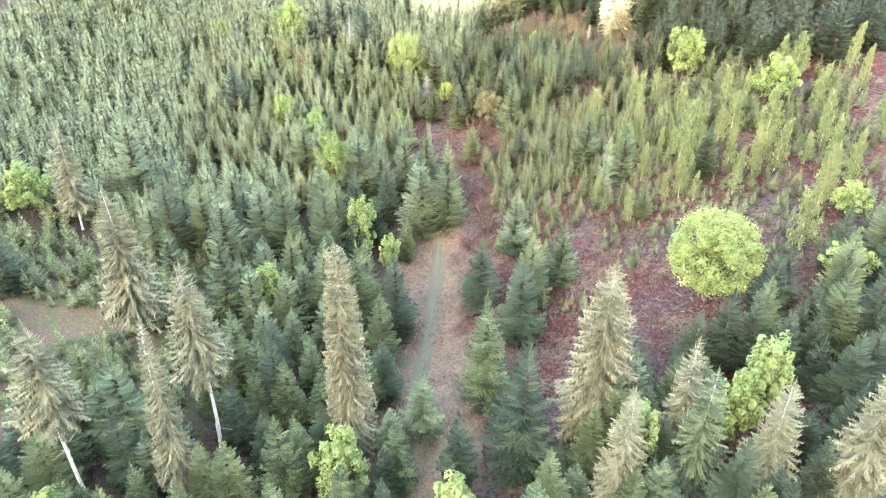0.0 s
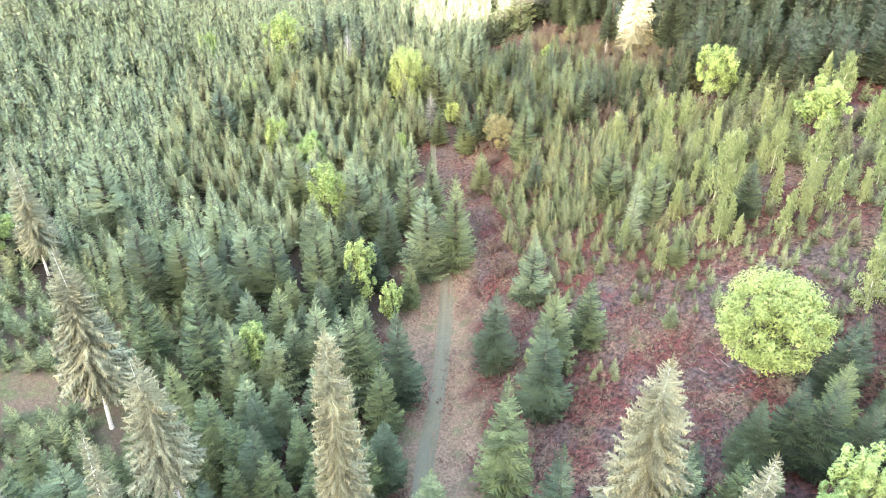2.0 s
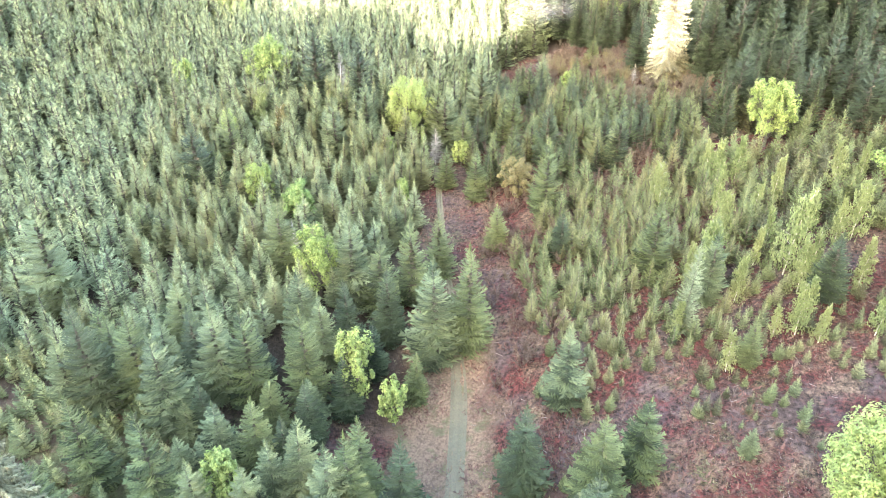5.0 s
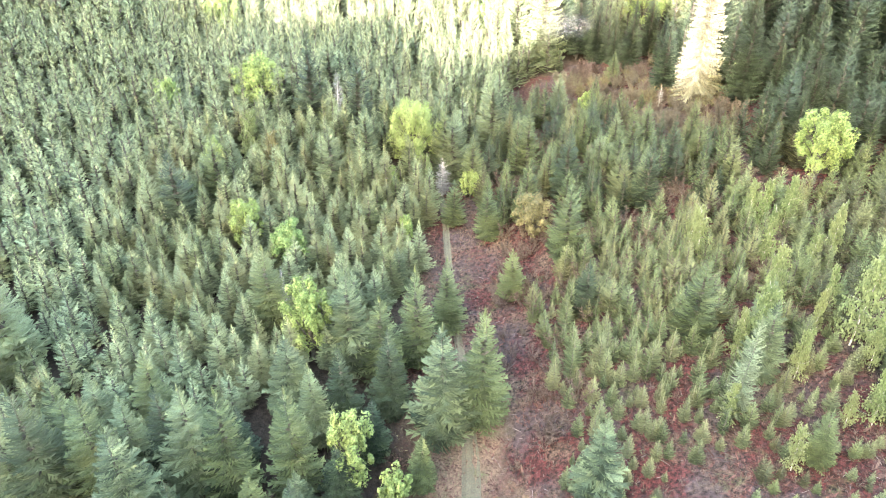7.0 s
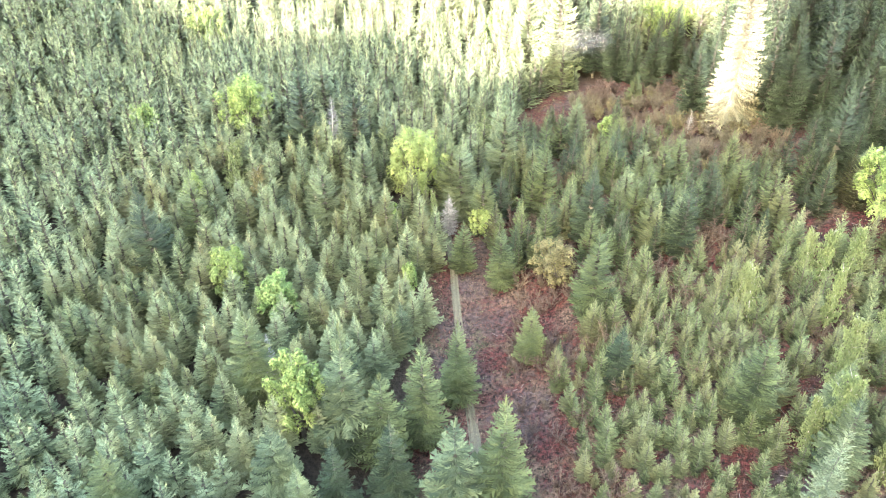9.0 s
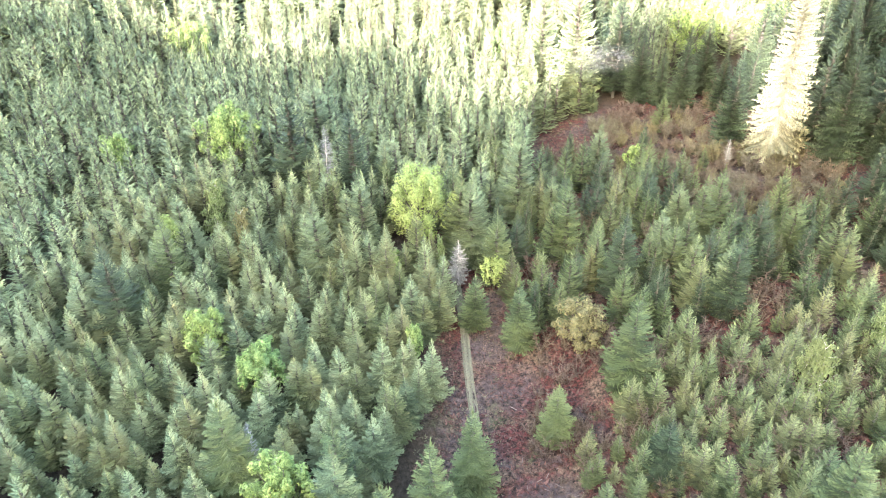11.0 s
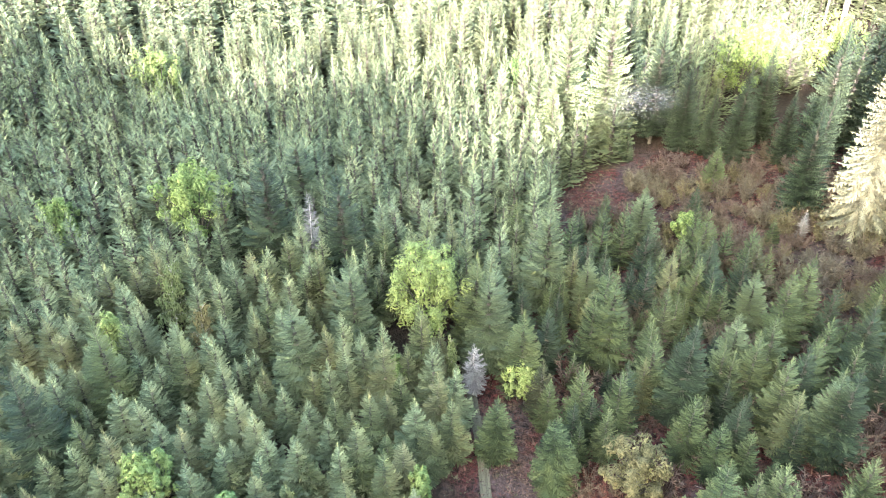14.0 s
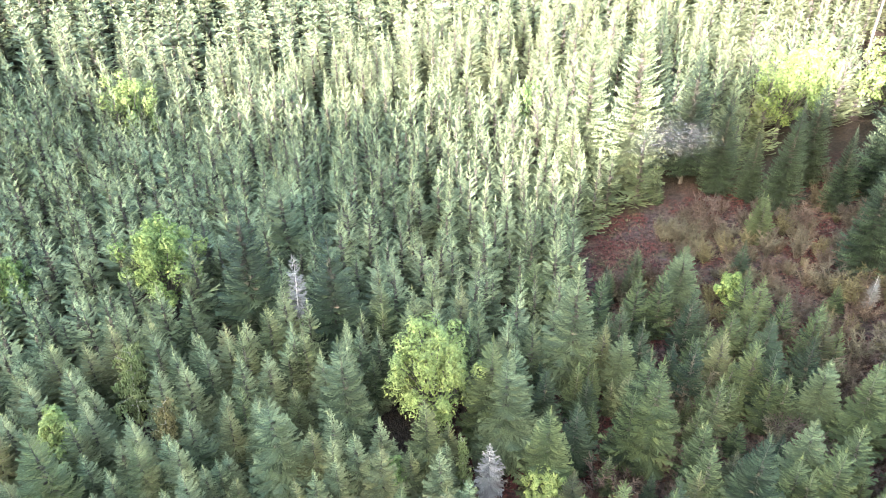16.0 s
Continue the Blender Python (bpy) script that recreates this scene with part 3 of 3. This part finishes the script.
FIRS_ROW = [(-89.1, 114.6, 22), (-60.8, 132, 23), (-54.2, 134, 20.8), (-36.5, 135.6, 21.5), (-42, 136.8, 20), (-46.3, 139.2, 17.7), (-43.4, 112, 24),
            (-29, 115.8, 15.3), (-25, 116.5, 19.3), (-78, 156, 24.5), (-47.9, 129, 21), (-55.7, 117.3, 19.7), (-56.8, 108, 18.3), (-27.4, 136.6, 21.3),
            (-23.2, 167, 20.4), (-14.8, 152.5, 19.2), (-6, 148.4, 24), (0.4, 150.5, 24), (-10.7, 163, 21.5), (-9.1, 139.4, 12), (16.9, 112.5, 17.5),
            (-19.5, 110.5, 22), (-5.4, 172, 16.5), (-16, 116.5, 21), (-22, 150, 17), (-31, 152, 16), (-17, 160, 18), (-26, 128, 15)]
FIRS_FAR = [(-39.9, 236.3, 26), (-36.7, 248.4, 20.8), (-27.7, 233.5, 23.5), (-24.3, 219.2, 20), (-31.9, 212.5, 19), (5.8, 228.5, 21.5), (-56.8, 207, 19.5),
            (-6, 220.5, 19), (23.2, 238.5, 12.6), (-63, 198, 21), (-38, 170, 19), (-22.4, 162, 21), (-14.9, 182.5, 10.5), (0.6, 212.5, 15.5), (-4.1, 218, 18.5), (3.2, 197.5, 13.5), (-3.8, 202, 11.5)]
FIRS_BANK = [(20.5, 202.5, 18), (18, 183.5, 18.5), (35, 192.4, 15.8), (42.5, 203.3, 13.5), (24, 241.8, 9.3), (27.7, 267.3, 6.2), (40.6, 254.2, 7.2), (33.5, 241.9, 8.6), (39.5, 250.8, 9), (43.2, 232.5, 5.5), (13.4, 217.8, 16.5), (33.9, 155, 16), (42.7, 151.3, 12.5),
             (47.9, 203.1, 11), (19.4, 169.7, 8.5), (7.4, 178.9, 12), (40.6, 144.7, 14), (42.1, 129, 9.5), (19.5, 167.5, 12), (36.8, 113.3, 5.5), (34.7, 193.7, 14), (33.3, 215.3, 11), (28.9, 221.8, 13), (39.6, 213.6, 13.5),
             (13.4, 214.3, 18.5), (21.2, 204.9, 14), (12.1, 225.6, 11), (36, 211.2, 13.5), (28.2, 207.1, 12.5), (57, 139, 13)]
LABELS = ["dark blue-green fir with dense layered branches", "grey-green fir with an open pointed crown", "deep green fir with upswept tips", "slim blue-green fir with a narrow spire"]
fir_models = []
for k in range(7):
    s = conifer(100 + k, 16, (4.0, 4.3, 3.7, 3.4, 4.2, 3.9, 4.1)[k], 28, 12, 4, 0.06 + 0.05 * (k % 3), 0.75, (0.86, 0.98, 0.9)[k % 3], 0.02, 0.0, 0, 0.72, 0.4, 0.29)
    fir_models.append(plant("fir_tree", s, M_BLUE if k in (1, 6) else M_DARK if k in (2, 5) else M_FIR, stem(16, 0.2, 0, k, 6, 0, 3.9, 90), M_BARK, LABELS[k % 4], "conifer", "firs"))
set_stands = FIRS_NEAR + FIRS_ROW + FIRS_FAR + FIRS_BANK
TAKEN += [(x, y, 0.13 * h) for x, y, h in set_stands]


TAKEN += [(-38.5, 134.0, 5), (-45.5, 135.5, 4), (-31, 137, 4), (-59.3, 88, 4), (-73.4, 106.8, 5), (17.4, 86.1, 5), (42.6, 96.2, 9), (-8, 112, 4), (-11.5, 193.5, 3)]     # open ground


def understorey(x, y):
    """Firs between those that are set, off the track and the open ground."""
    west = x < np.interp(y, [50, 90, 118, 128, 150], [-5, -9, -15, -22, -12]) and not (x < -46 and 84 < y < 128) and not (x < -66 and y > 74)
    east = x > np.interp(y, [50, 76, 90, 100], [2, 14, 34, 62]) and y < 100
    return (west or east) and free(x, y, 0.9)


fill = scatter(-100, 90, 46, 150, 5.8, understorey)
# Eastern near firs mostly get the darker needles, which puts shade into their colour.
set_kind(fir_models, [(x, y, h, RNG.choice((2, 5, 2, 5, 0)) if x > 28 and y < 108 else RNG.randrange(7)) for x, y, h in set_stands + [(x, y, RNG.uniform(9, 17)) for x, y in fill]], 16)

# feathery pale larch on the bank
larch = plant("larch_tree", conifer(71, 18, 2.3, 34, 10, 4, 0.1, 0.8, 0.55, 0.05, 0.12, 0.12, 0.8, 0.3, 0.2), M_LARCH, stem(18, 0.16, 0, 4), M_BARK, "tall narrow larch in pale grey-green new needles", "conifer", "larches")
larch.matrix_basis = spot(35.3, 138.6)
TAKEN.append((35.3, 138.6, 1.6))

# tall dark spruces at the back of the clearing
TALL = [(9.9, 276.5, 25, 0), (15.7, 276, 35, 1), (23.7, 273.6, 37, 1), (33.6, 272, 27, 2), (12.5, 271.5, 20, 0), (28.5, 279, 32, 2), (38.1, 267, 19, 3), (42, 262.7, 14.5, 3), (45.4, 258.2, 20, 3), (53.2, 254.7, 15, 3),
        (56.4, 248, 17, 3), (49.9, 238.9, 20.6, 3), (63.7, 224.7, 25, 3), (69.9, 221.3, 15, 3), (70.2, 215.6, 18, 3), (66.6, 209.1, 10, 3), (70.9, 206, 18, 3), (65.7, 199.2, 15.7, 3), (62, 242, 26, 3), (68, 236, 27, 2),
        (60, 256, 24, 3), (74, 244, 30, 2), (67, 252, 26, 3), (80, 232, 28, 2), (52, 264, 20, 3), (88, 240, 30, 2), (78, 224, 24, 3), (86, 222, 26, 2), (95, 228, 27, 3), (92, 214, 24, 2), (103, 220, 27, 2), (84, 206, 20, 3), (98, 203, 22, 2), (110, 210, 26, 2)]
tall_models = []
for k in range(4):
    s = conifer(200 + k, 26, (4.5, 4.8, 4.6, 4.8)[k], 62, 13, 6, 0.2, 0.75, 0.9, (0.03, 0.03, 0.08, 0.03)[k], 0.0, 0.14, 0.78, 0.32, 0.2)
    tall_models.append(plant("tall_spruce", s, (M_SPRUCE, M_SPRUCE, M_DARK, M_DARK)[k], stem(26, 0.3, 0, k, 7, 10, 4.6, 130), M_BARK,
                             ("tall full spruce at the clearing's edge", "very tall spire-topped spruce", "tall dark spruce with bare lower stem", "dense dark spruce with full crown")[k], "conifer", "tall spruces"))
set_kind(tall_models, TALL, 26)

# dead grey trees
def grey_tree(x, y, h, r, label):
    s = conifer(int(h * 7), h, r, 26, 9, 4, 0.2, 0.5, 0.7, 0.1, 0.1, 0, 0.6, 0.2, 0.25)
    plant("dead_spruce", s, M_GREY, stem(h, 0.012 * h, 0, 3, 6, 16), M_DEAD, label, "dead tree", "dead trees").matrix_basis = spot(x, y)
    TAKEN.append((x, y, 1.5))


grey_tree(-32.9, 235.0, 17.0, 2.6, "grey dead spruce with bare bristling twigs")
grey_tree(-6.5, 212.5, 10.0, 2.4, "small grey dead spruce beside the track")
grey_tree(-36.0, 173.0, 12.0, 1.6, "thin grey dead spruce among green ones")
grey_tree(47.3, 231.5, 6.5, 1.3, "short grey dead snag in the clearing")

# birches on the bank
BIRCHES = [(55.3, 176, 11.5), (54.9, 164.3, 8), (54, 147, 15.5), (62.6, 140, 10), (60.2, 129.5, 11), (53, 135.8, 8), (52.6, 130.2, 7), (34, 138, 8), (41.5, 148, 14), (53.5, 154, 9), (51.7, 177, 11.5), (38.9, 128.6, 8),
           (77.5, 127, 14), (99, 160, 11), (86.7, 155, 12), (70.6, 135, 12), (50.5, 133, 10), (80.2, 123.6, 12), (65, 108, 12), (73, 147, 13), (67, 152, 12), (60, 168, 10), (82, 140, 13), (72, 118, 11), (-9.5, 213.5, 10),
           (-53.3, 221.9, 14)]
birch_models = []
for k in range(5):
    s, w = birch(300 + k, 11, 1.5 + 0.25 * k, 2200, 0.02 + 0.02 * k)
    birch_models.append(plant("birch_tree", s, M_BIRCH, w, M_WHITE, "slender birch with thin yellow-green hanging leaves", "birch", "birches"))
set_kind(birch_models, BIRCHES + [(x, y, RNG.uniform(6, 12.5)) for x, y in scatter(36, 100, 112, 186, 10.5, lambda x, y: free(x, y, 1.5) and noise.noise(Vector((x * 0.05, y * 0.05, 6.4))) > -0.22 and y > 128 - 0.25 * (x - 40) and (x - 46) ** 2 + (y - 99) ** 2 > 260)], 11)

s, w = birch(309, 14, 2.6, 1500, 0.06)
bronze_birch = plant("birch_tree", s, M_OLIVE, w, M_WHITE, "birch in bronze bud with pale limbs among spruces", "birch", "birches")
bronze_birch.matrix_basis = spot(-46.5, 215.0)
TAKEN.append((-46.5, 215.0, 2.2))


# zones of the plan
def plantation(x, y):
    edge = np.interp(y, [140, 150, 165, 178, 190, 215, 230, 262, 280], [-62, -34, -23, -12.5, -9.3, -9, 6, 12, 70])
    return x < edge and free(x, y, 0.6) and not (abs(x - track_x(y)) < 2.2 and y < 222)


def backwood(x, y):
    return y > 268 and free(x, y, 0.9) and not (abs(x - 42 - 0.42 * (y - 280)) < 5 and 275 < y < 300) and not (44 < x < 90 and 262 < y < 299)


def regrowth(x, y):
    if not (1 < x < 98 - max(0, y - 168) * 1.0 and 104 < y < 246):
        return False
    bare = noise.noise(Vector((x * 0.055, y * 0.055, 3.3))) + (0.12 if y < 132 else 0.0) + (0.1 if x > 62 else 0)
    strip = x < np.interp(y, [110, 150, 165, 180, 200, 212], [10, 12, 12, 8, 2.5, -2])
    return bare < (0.42 if y < 205 else 0.3) and (y < 186 or RNG.random() < 0.5) and y < 262 - 0.6 * x and not strip and free(x, y, 0.2) and (x - 46) ** 2 + (y - 99) ** 2 > 130


def meadow(x, y):
    return -125 < x < -44 and 84 < y < 150 and free(x, y, 0.3) and (x + 74) ** 2 / 2.2 + (y - 107) ** 2 > 26 and noise.noise(Vector((x * 0.05, y * 0.05, 8))) < 0.5


# plantation spruces
def spruce_set(seed, n, whorls, per, rows, hang=0.14):
    return [(conifer(seed + k, 13, (2.9, 3.2, 2.7, 3.3, 3.0, 3.1)[k % 6], whorls, per, rows, 0.02, 0.95, (0.9, 1.05)[k % 2], 0.02, 0.0, hang, 0.8, 0.42, 0.27), stem(13, 0.13, 0, k, 5, 0, 3.0, 60)) for k in range(n)]


spread = scatter(-150, 75, 142, 300, 3.9, plantation)
spread.sort(key=lambda p: (p[0] + 25) ** 2 * 0.6 + (p[1] - 195) ** 2)


def stand_height(x, y):
    return float(np.interp(y, [140, 190, 230, 260, 300], [9.5, 11.5, 13.5, 16, 18])) * RNG.uniform(0.72, 1.16)


spruce_models = [plant("spruce_tree", c, M_SPRUCE if k % 3 else M_YOUNG, w, M_BARK, ("slim grey-green plantation spruce", "pointed olive-green spruce in dense planting", "narrow plantation spruce with dense sprays")[k % 3], "conifer", "plantation spruces")
                 for k, (c, w) in enumerate(spruce_set(400, 6, 27, 11, 3, 0))]
near = [(x, y, stand_height(x, y)) for x, y in spread[:300]]
set_kind(spruce_models, near, 13)
joined("spruce_stand", "dense stand of grey-green plantation spruces", "conifers", spruce_set(420, 6, 19, 7, 3, 0), [M_SPRUCE, M_BARK], [(x, y, stand_height(x, y)) for x, y in spread[300:]], 13)
far = scatter(-270, 300, 268, 412, 5.7, lambda x, y: backwood(x, y) and not (x < 70 and y < 300 and plantation(x, y)))
far = [(x, y, RNG.uniform(17, 26) if x > -20 else RNG.uniform(14, 21)) for x, y in far if y > 300 or x > -5]
far.sort(key=lambda p: p[1] + 0.25 * abs(p[0]))
fine_far = [(conifer(440 + k, 20, 3.1 + 0.25 * (k % 3), 27, 11, 3, 0.1, 0.85, 0.95, 0.04, 0.0, 0, 0.85, 0.35, 0.27), stem(20, 0.16, 0, k, 5, 0, 3.3, 70)) for k in range(6)]
coarse_far = [(conifer(450 + k, 20, 3.4 + 0.3 * (k % 3), 14, 8, 2, 0.1, 0.85, 0.95, 0.04, 0.0, 0, 0.85, 0.35, 0.48), stem(20, 0.11, 0, k, 4, 0, 3.5, 30)) for k in range(6)]
joined("far_forest", "spruce forest on the rising slope behind the clearing", "forest", fine_far, [M_SPRUCE, M_BARK], far[:260], 20)
joined("hill_forest", "far spruce forest high on the slope", "forest", coarse_far, [M_SPRUCE, M_BARK], far[260:], 20)
joined("side_forest", "dark spruces along the eastern slope", "forest", [(conifer(460 + k, 22, 4.2, 27, 10, 3, 0.12, 0.8, 0.92, 0.04, 0.0, 0, 0.85, 0.35, 0.28), stem(22, 0.13, 0, k, 4, 0, 4.2, 60)) for k in range(5)], [M_DARK, M_BARK],
       [(x, y, RNG.uniform(13, 21) * (1.25 if y > 215 else 1.0)) for x, y in scatter(58, 160, 130, 268, 5.6, lambda x, y: y > max(174, 203 - (x - 60) * 0.85) and x > 60 and free(x, y, 0.6))], 22)

# regrowth on the bank
small = scatter(1, 98, 104, 248, 2.6, regrowth)
behind = [p for p in small if p[1] >= 188][:290]
small = [p for p in small if p[1] < 188]
small.sort(key=lambda p: (p[0] - 28) ** 2 + 0.5 * (p[1] - 165) ** 2)
young_models = []
for k in range(6):
    s = conifer(500 + k, 5, (1.2, 1.4, 1.25, 1.1, 1.4, 1.3)[k], 19, 10, 4, -0.1, 1.1, 0.92, 0.0, 0.0, 0, 0.85, 0.45, 0.23)
    young_models.append(plant("young_spruce", s, (M_YOUNG, M_OLD, M_YOUNG, M_FIR, M_YOUNG, M_BLUE)[k], stem(5, 0.06, 0, k, 4, 0, 1.3, 40), M_BARK, ("small light green young spruce in regrowth", "small olive-green spruce on brash", "bushy young spruce among brash")[k % 3], "conifer", "young spruces on the bank"))


def young_height(x, y):
    return RNG.uniform(3.2, 8.0) * float(np.interp(y, [110, 140, 155, 185, 200, 240], [0.5, 0.65, 0.95, 1.15, 1.7, 1.6]))


set_kind(young_models, [(x, y, young_height(x, y), RNG.choice((0, 2, 4, 4, 0, 3))) for x, y in small[:300]], 5)
# Darker needles than on the bank: part of this is shade put into colour.
bank_models = []
for k in range(5):
    s = conifer(540 + k, 10, (2.3, 2.6, 2.2, 2.5, 2.4)[k], 25, 11, 4, 0.0, 0.95, 0.9, 0.01, 0.0, 0, 0.8, 0.42, 0.25)
    bank_models.append(plant("bank_spruce", s, (M_FIR, M_OLD, M_DARK, M_FIR, M_YOUNG)[k], stem(10, 0.11, 0, k, 5, 0, 2.4, 60), M_BARK, ("deep green spruce between brown shrubs", "olive-green spruce between brown shrubs", "dark full spruce between brown shrubs", "green spruce at the clearing's edge", "light green spruce between brown shrubs")[k], "conifer", "spruces behind the bank"))
set_kind(bank_models, [(x, y, young_height(x, y), RNG.choice((0, 1, 2, 3, 0, 2, 4))) for x, y in behind], 10)
shapes_small = [(conifer(520 + k, 5, 1.25, 15, 9, 3, -0.1, 1.1, 0.92, 0.0, 0.0, 0, 0.85, 0.45, 0.27), None) for k in range(5)]
shapes_low = [(conifer(530 + k, 5, 1.25, 12, 8, 2, -0.1, 1.1, 0.92, 0.0, 0.0, 0, 0.85, 0.45, 0.36), None) for k in range(5)]
rest = [(x, y, young_height(x, y)) for x, y in small[300:]]
joined("young_regrowth", "scattered young spruces on the bank", "young conifers", shapes_small, [M_YOUNG], rest[::2], 5)
joined("olive_regrowth", "scattered olive-green young spruces on the bank", "young conifers", shapes_small, [M_OLD], rest[1::4], 5)
joined("fir_regrowth", "scattered dark young firs on the bank", "young conifers", shapes_small, [M_FIR], rest[3::4], 5)
joined("meadow_regrowth", "low young spruces on rough grass", "young conifers", shapes_low, [M_YOUNG], [(x, y, RNG.uniform(3.0, 7.5)) for x, y in scatter(-125, -44, 84, 152, 2.9, meadow)], 5)

# brown shrubs
bush_models = []
for k in range(6):
    root = tagged(new("shrub", mesh_of("shrub", *(lambda b: (b.v, b.f))(bush(600 + k, 3, 1.7, 950)), [M_BUD if k == 3 else M_GREYTWIG if k > 3 else M_TWIG])), ("bare reddish-brown shrub on the forest floor", "bare brown shrub of thin twigs", "dense twiggy red-brown shrub", "twiggy shrub in olive bud", "grey-brown leafless shrub with fine twigs", "low grey-brown leafless shrub")[k], "shrub", "shrubs in the clearing")
    bush_models.append(root)


def shrubby(x, y):
    lim = 13 < x < 64 and 206 < y < 262 and x < 64 - (y - 206) * 0.1 and not (13 < x < 26 and y > 246)
    mid = 3 < x < 56 and 160 < y < 214
    return (lim and RNG.random() < 0.85 or mid and RNG.random() < 0.5 or (3 < x < 16 and 140 < y < 180 and RNG.random() < 0.2)) and free(x, y, -1.2)


bushes = [(x, y, RNG.choice((1.8, 2.4, 3.0, 3.6, 4.2, 5.0)) * RNG.uniform(0.85, 1.2)) for x, y in scatter(4, 66, 138, 262, 2.6, shrubby)]
bushes.sort(key=lambda p: -p[1])
set_kind(bush_models, bushes[:290], 3)
if len(bushes) > 290:
    joined("low_shrubs", "scattered bare brown shrubs", "shrubs", [(bush(620 + k, 3, 1.7, 330, 7), None) for k in range(3)], [M_TWIG], bushes[290:], 3)


# low brush on the bank
joined("low_brush", "low grey-brown heather and bramble clumps", "brush", [(bush(640 + k, 1, 0.75, 75, 5), None) for k in range(4)], [M_GREYTWIG],
       [(x, y, RNG.uniform(0.6, 1.7)) for x, y in scatter(4, 80, 84, 160, 2.1, lambda x, y: noise.noise(Vector((x * 0.07, y * 0.07, 4.2))) > -0.15 and (x - 46) ** 2 + (y - 99) ** 2 > 60)], 1)


# dead bracken, grass and brash on the open ground
def blades(n, size, seed):
    rng, s = random.Random(seed), Soup()
    for _ in range(n):
        a, q = rng.random() * 6.283, size * rng.uniform(0.5, 1.2)
        c, d = (rng.gauss(0, 0.35) * size, rng.gauss(0, 0.35) * size), rng.uniform(0.15, 0.3) * size
        tip = (c[0] + q * math.cos(a), c[1] + q * math.sin(a), q * rng.uniform(0.25, 0.8))
        s.face((c[0] - d * math.sin(a), c[1] + d * math.cos(a), 0), (c[0] + d * math.sin(a), c[1] - d * math.cos(a), 0), tip)
    return s


def opened(x, y):
    return (-14 < x < 75 and 84 < y < 262) and noise.noise(Vector((x * 0.08, y * 0.08, 1.7))) > -0.12 and abs(x - track_x(y)) > 0.9


joined("bracken", "dead red-brown bracken litter", "bracken", [(blades(7, 0.6, 700 + k), None) for k in range(5)], [M_BRACKEN], [(x, y, RNG.uniform(0.6, 1.5)) for x, y in scatter(-14, 78, 84, 262, 1.0, opened)], 1)
joined("grass", "rough pale grass beside the track", "grass", [(blades(9, 0.5, 720 + k), None) for k in range(5)], [M_GRASS],
       [(x, y, RNG.uniform(0.5, 1.2)) for x, y in scatter(-100, 60, 84, 266, 1.5, lambda x, y: (noise.noise(Vector((x * 0.07, y * 0.07, 5.1))) > 0.12 and (x < -40 and y < 150 or x > -14) or 12 < x < 24 and 246 < y < 268 or abs(x - track_x(y)) < 1.7 and y < 222))], 1)


joined("clearing_turf", "short green turf in the forest clearing", "grass", [(blades(10, 0.35, 740 + k), None) for k in range(4)], [M_GRASS],
       [(x, y, RNG.uniform(0.5, 1.0)) for x, y in scatter(13, 28, 250, 275, 0.62, lambda x, y: (x - 20.5) ** 2 / 14 + (y - 263) ** 2 / 70 < 1.3 and noise.noise(Vector((x * 0.4, y * 0.4, 2))) > -0.3)], 1)


def log_shape(seed):
    s, rng = Soup(), random.Random(seed)
    p = [(-1, 0, 0.12), (0, 0.08, 0.16), (1, -0.05, 0.1)]
    for a, b, r in ((p[0], p[1], 0.07), (p[1], p[2], 0.05)):
        n = len(s.v)
        for c, q in ((a, r), (b, r * 0.8)):
            s.v += [(c[0], c[1] + q * math.cos(t), c[2] + q * math.sin(t)) for t in (0.3, 2.4, 4.5)]
        s.f += [(n + i, n + (i + 1) % 3, n + 3 + (i + 1) % 3, n + 3 + i) for i in range(3)]
    return s


joined("brash", "scattered grey dead branches on the cleared bank", "brash", [(log_shape(k), None) for k in range(3)], [M_STICK],
       [(x, y, RNG.uniform(0.3, 1.0)) for x, y in scatter(2, 80, 95, 235, 2.4, lambda x, y: noise.noise(Vector((x * 0.06, y * 0.06, 9.1))) > 0.0)], 1)


# thin wisp of mist over the edge of the clearing
def mist_flecks(seed, count):
    rng, s = random.Random(seed), Soup()
    for _ in range(count):
        u = rng.random()
        c = Vector((-3.5 + 9.5 * u + rng.gauss(0, 2.0), rng.gauss(0, 1.5), 1.5 * u + rng.gauss(0, 2.3 - 1.2 * u)))
        n = Vector((rng.gauss(0, 1), rng.gauss(0, 1), rng.gauss(0, 1))).normalized()
        a = n.orthogonal().normalized() * rng.uniform(0.15, 0.34)
        b = n.cross(a)
        s.face(tuple(c - a), tuple(c - b), tuple(c + a), tuple(c + b))
    return s


def mist_material():
    m, nt, b = material("mist", 1.0, 0.0)
    b.inputs["Base Color"].default_value = (0.3, 0.3, 0.32, 1)
    mix = node(nt, "ShaderNodeMixShader", Fac=0.06)
    nt.links.new(nt.nodes.new("ShaderNodeBsdfTransparent").outputs[0], mix.inputs[1])
    nt.links.new(b.outputs[0], mix.inputs[2])
    nt.links.new(mix.outputs[0], nt.nodes["Material Output"].inputs[0])
    return m


wisp = mist_flecks(90, 2400)
mist = tagged(new("mist", mesh_of("mist", wisp.v, wisp.f, [mist_material()])), "thin white wisp of mist before dark spruces", "mist", kind="stuff")
mist.matrix_basis = Matrix.Translation((28.0, 266.0, gz(30, 267) + 12.0))
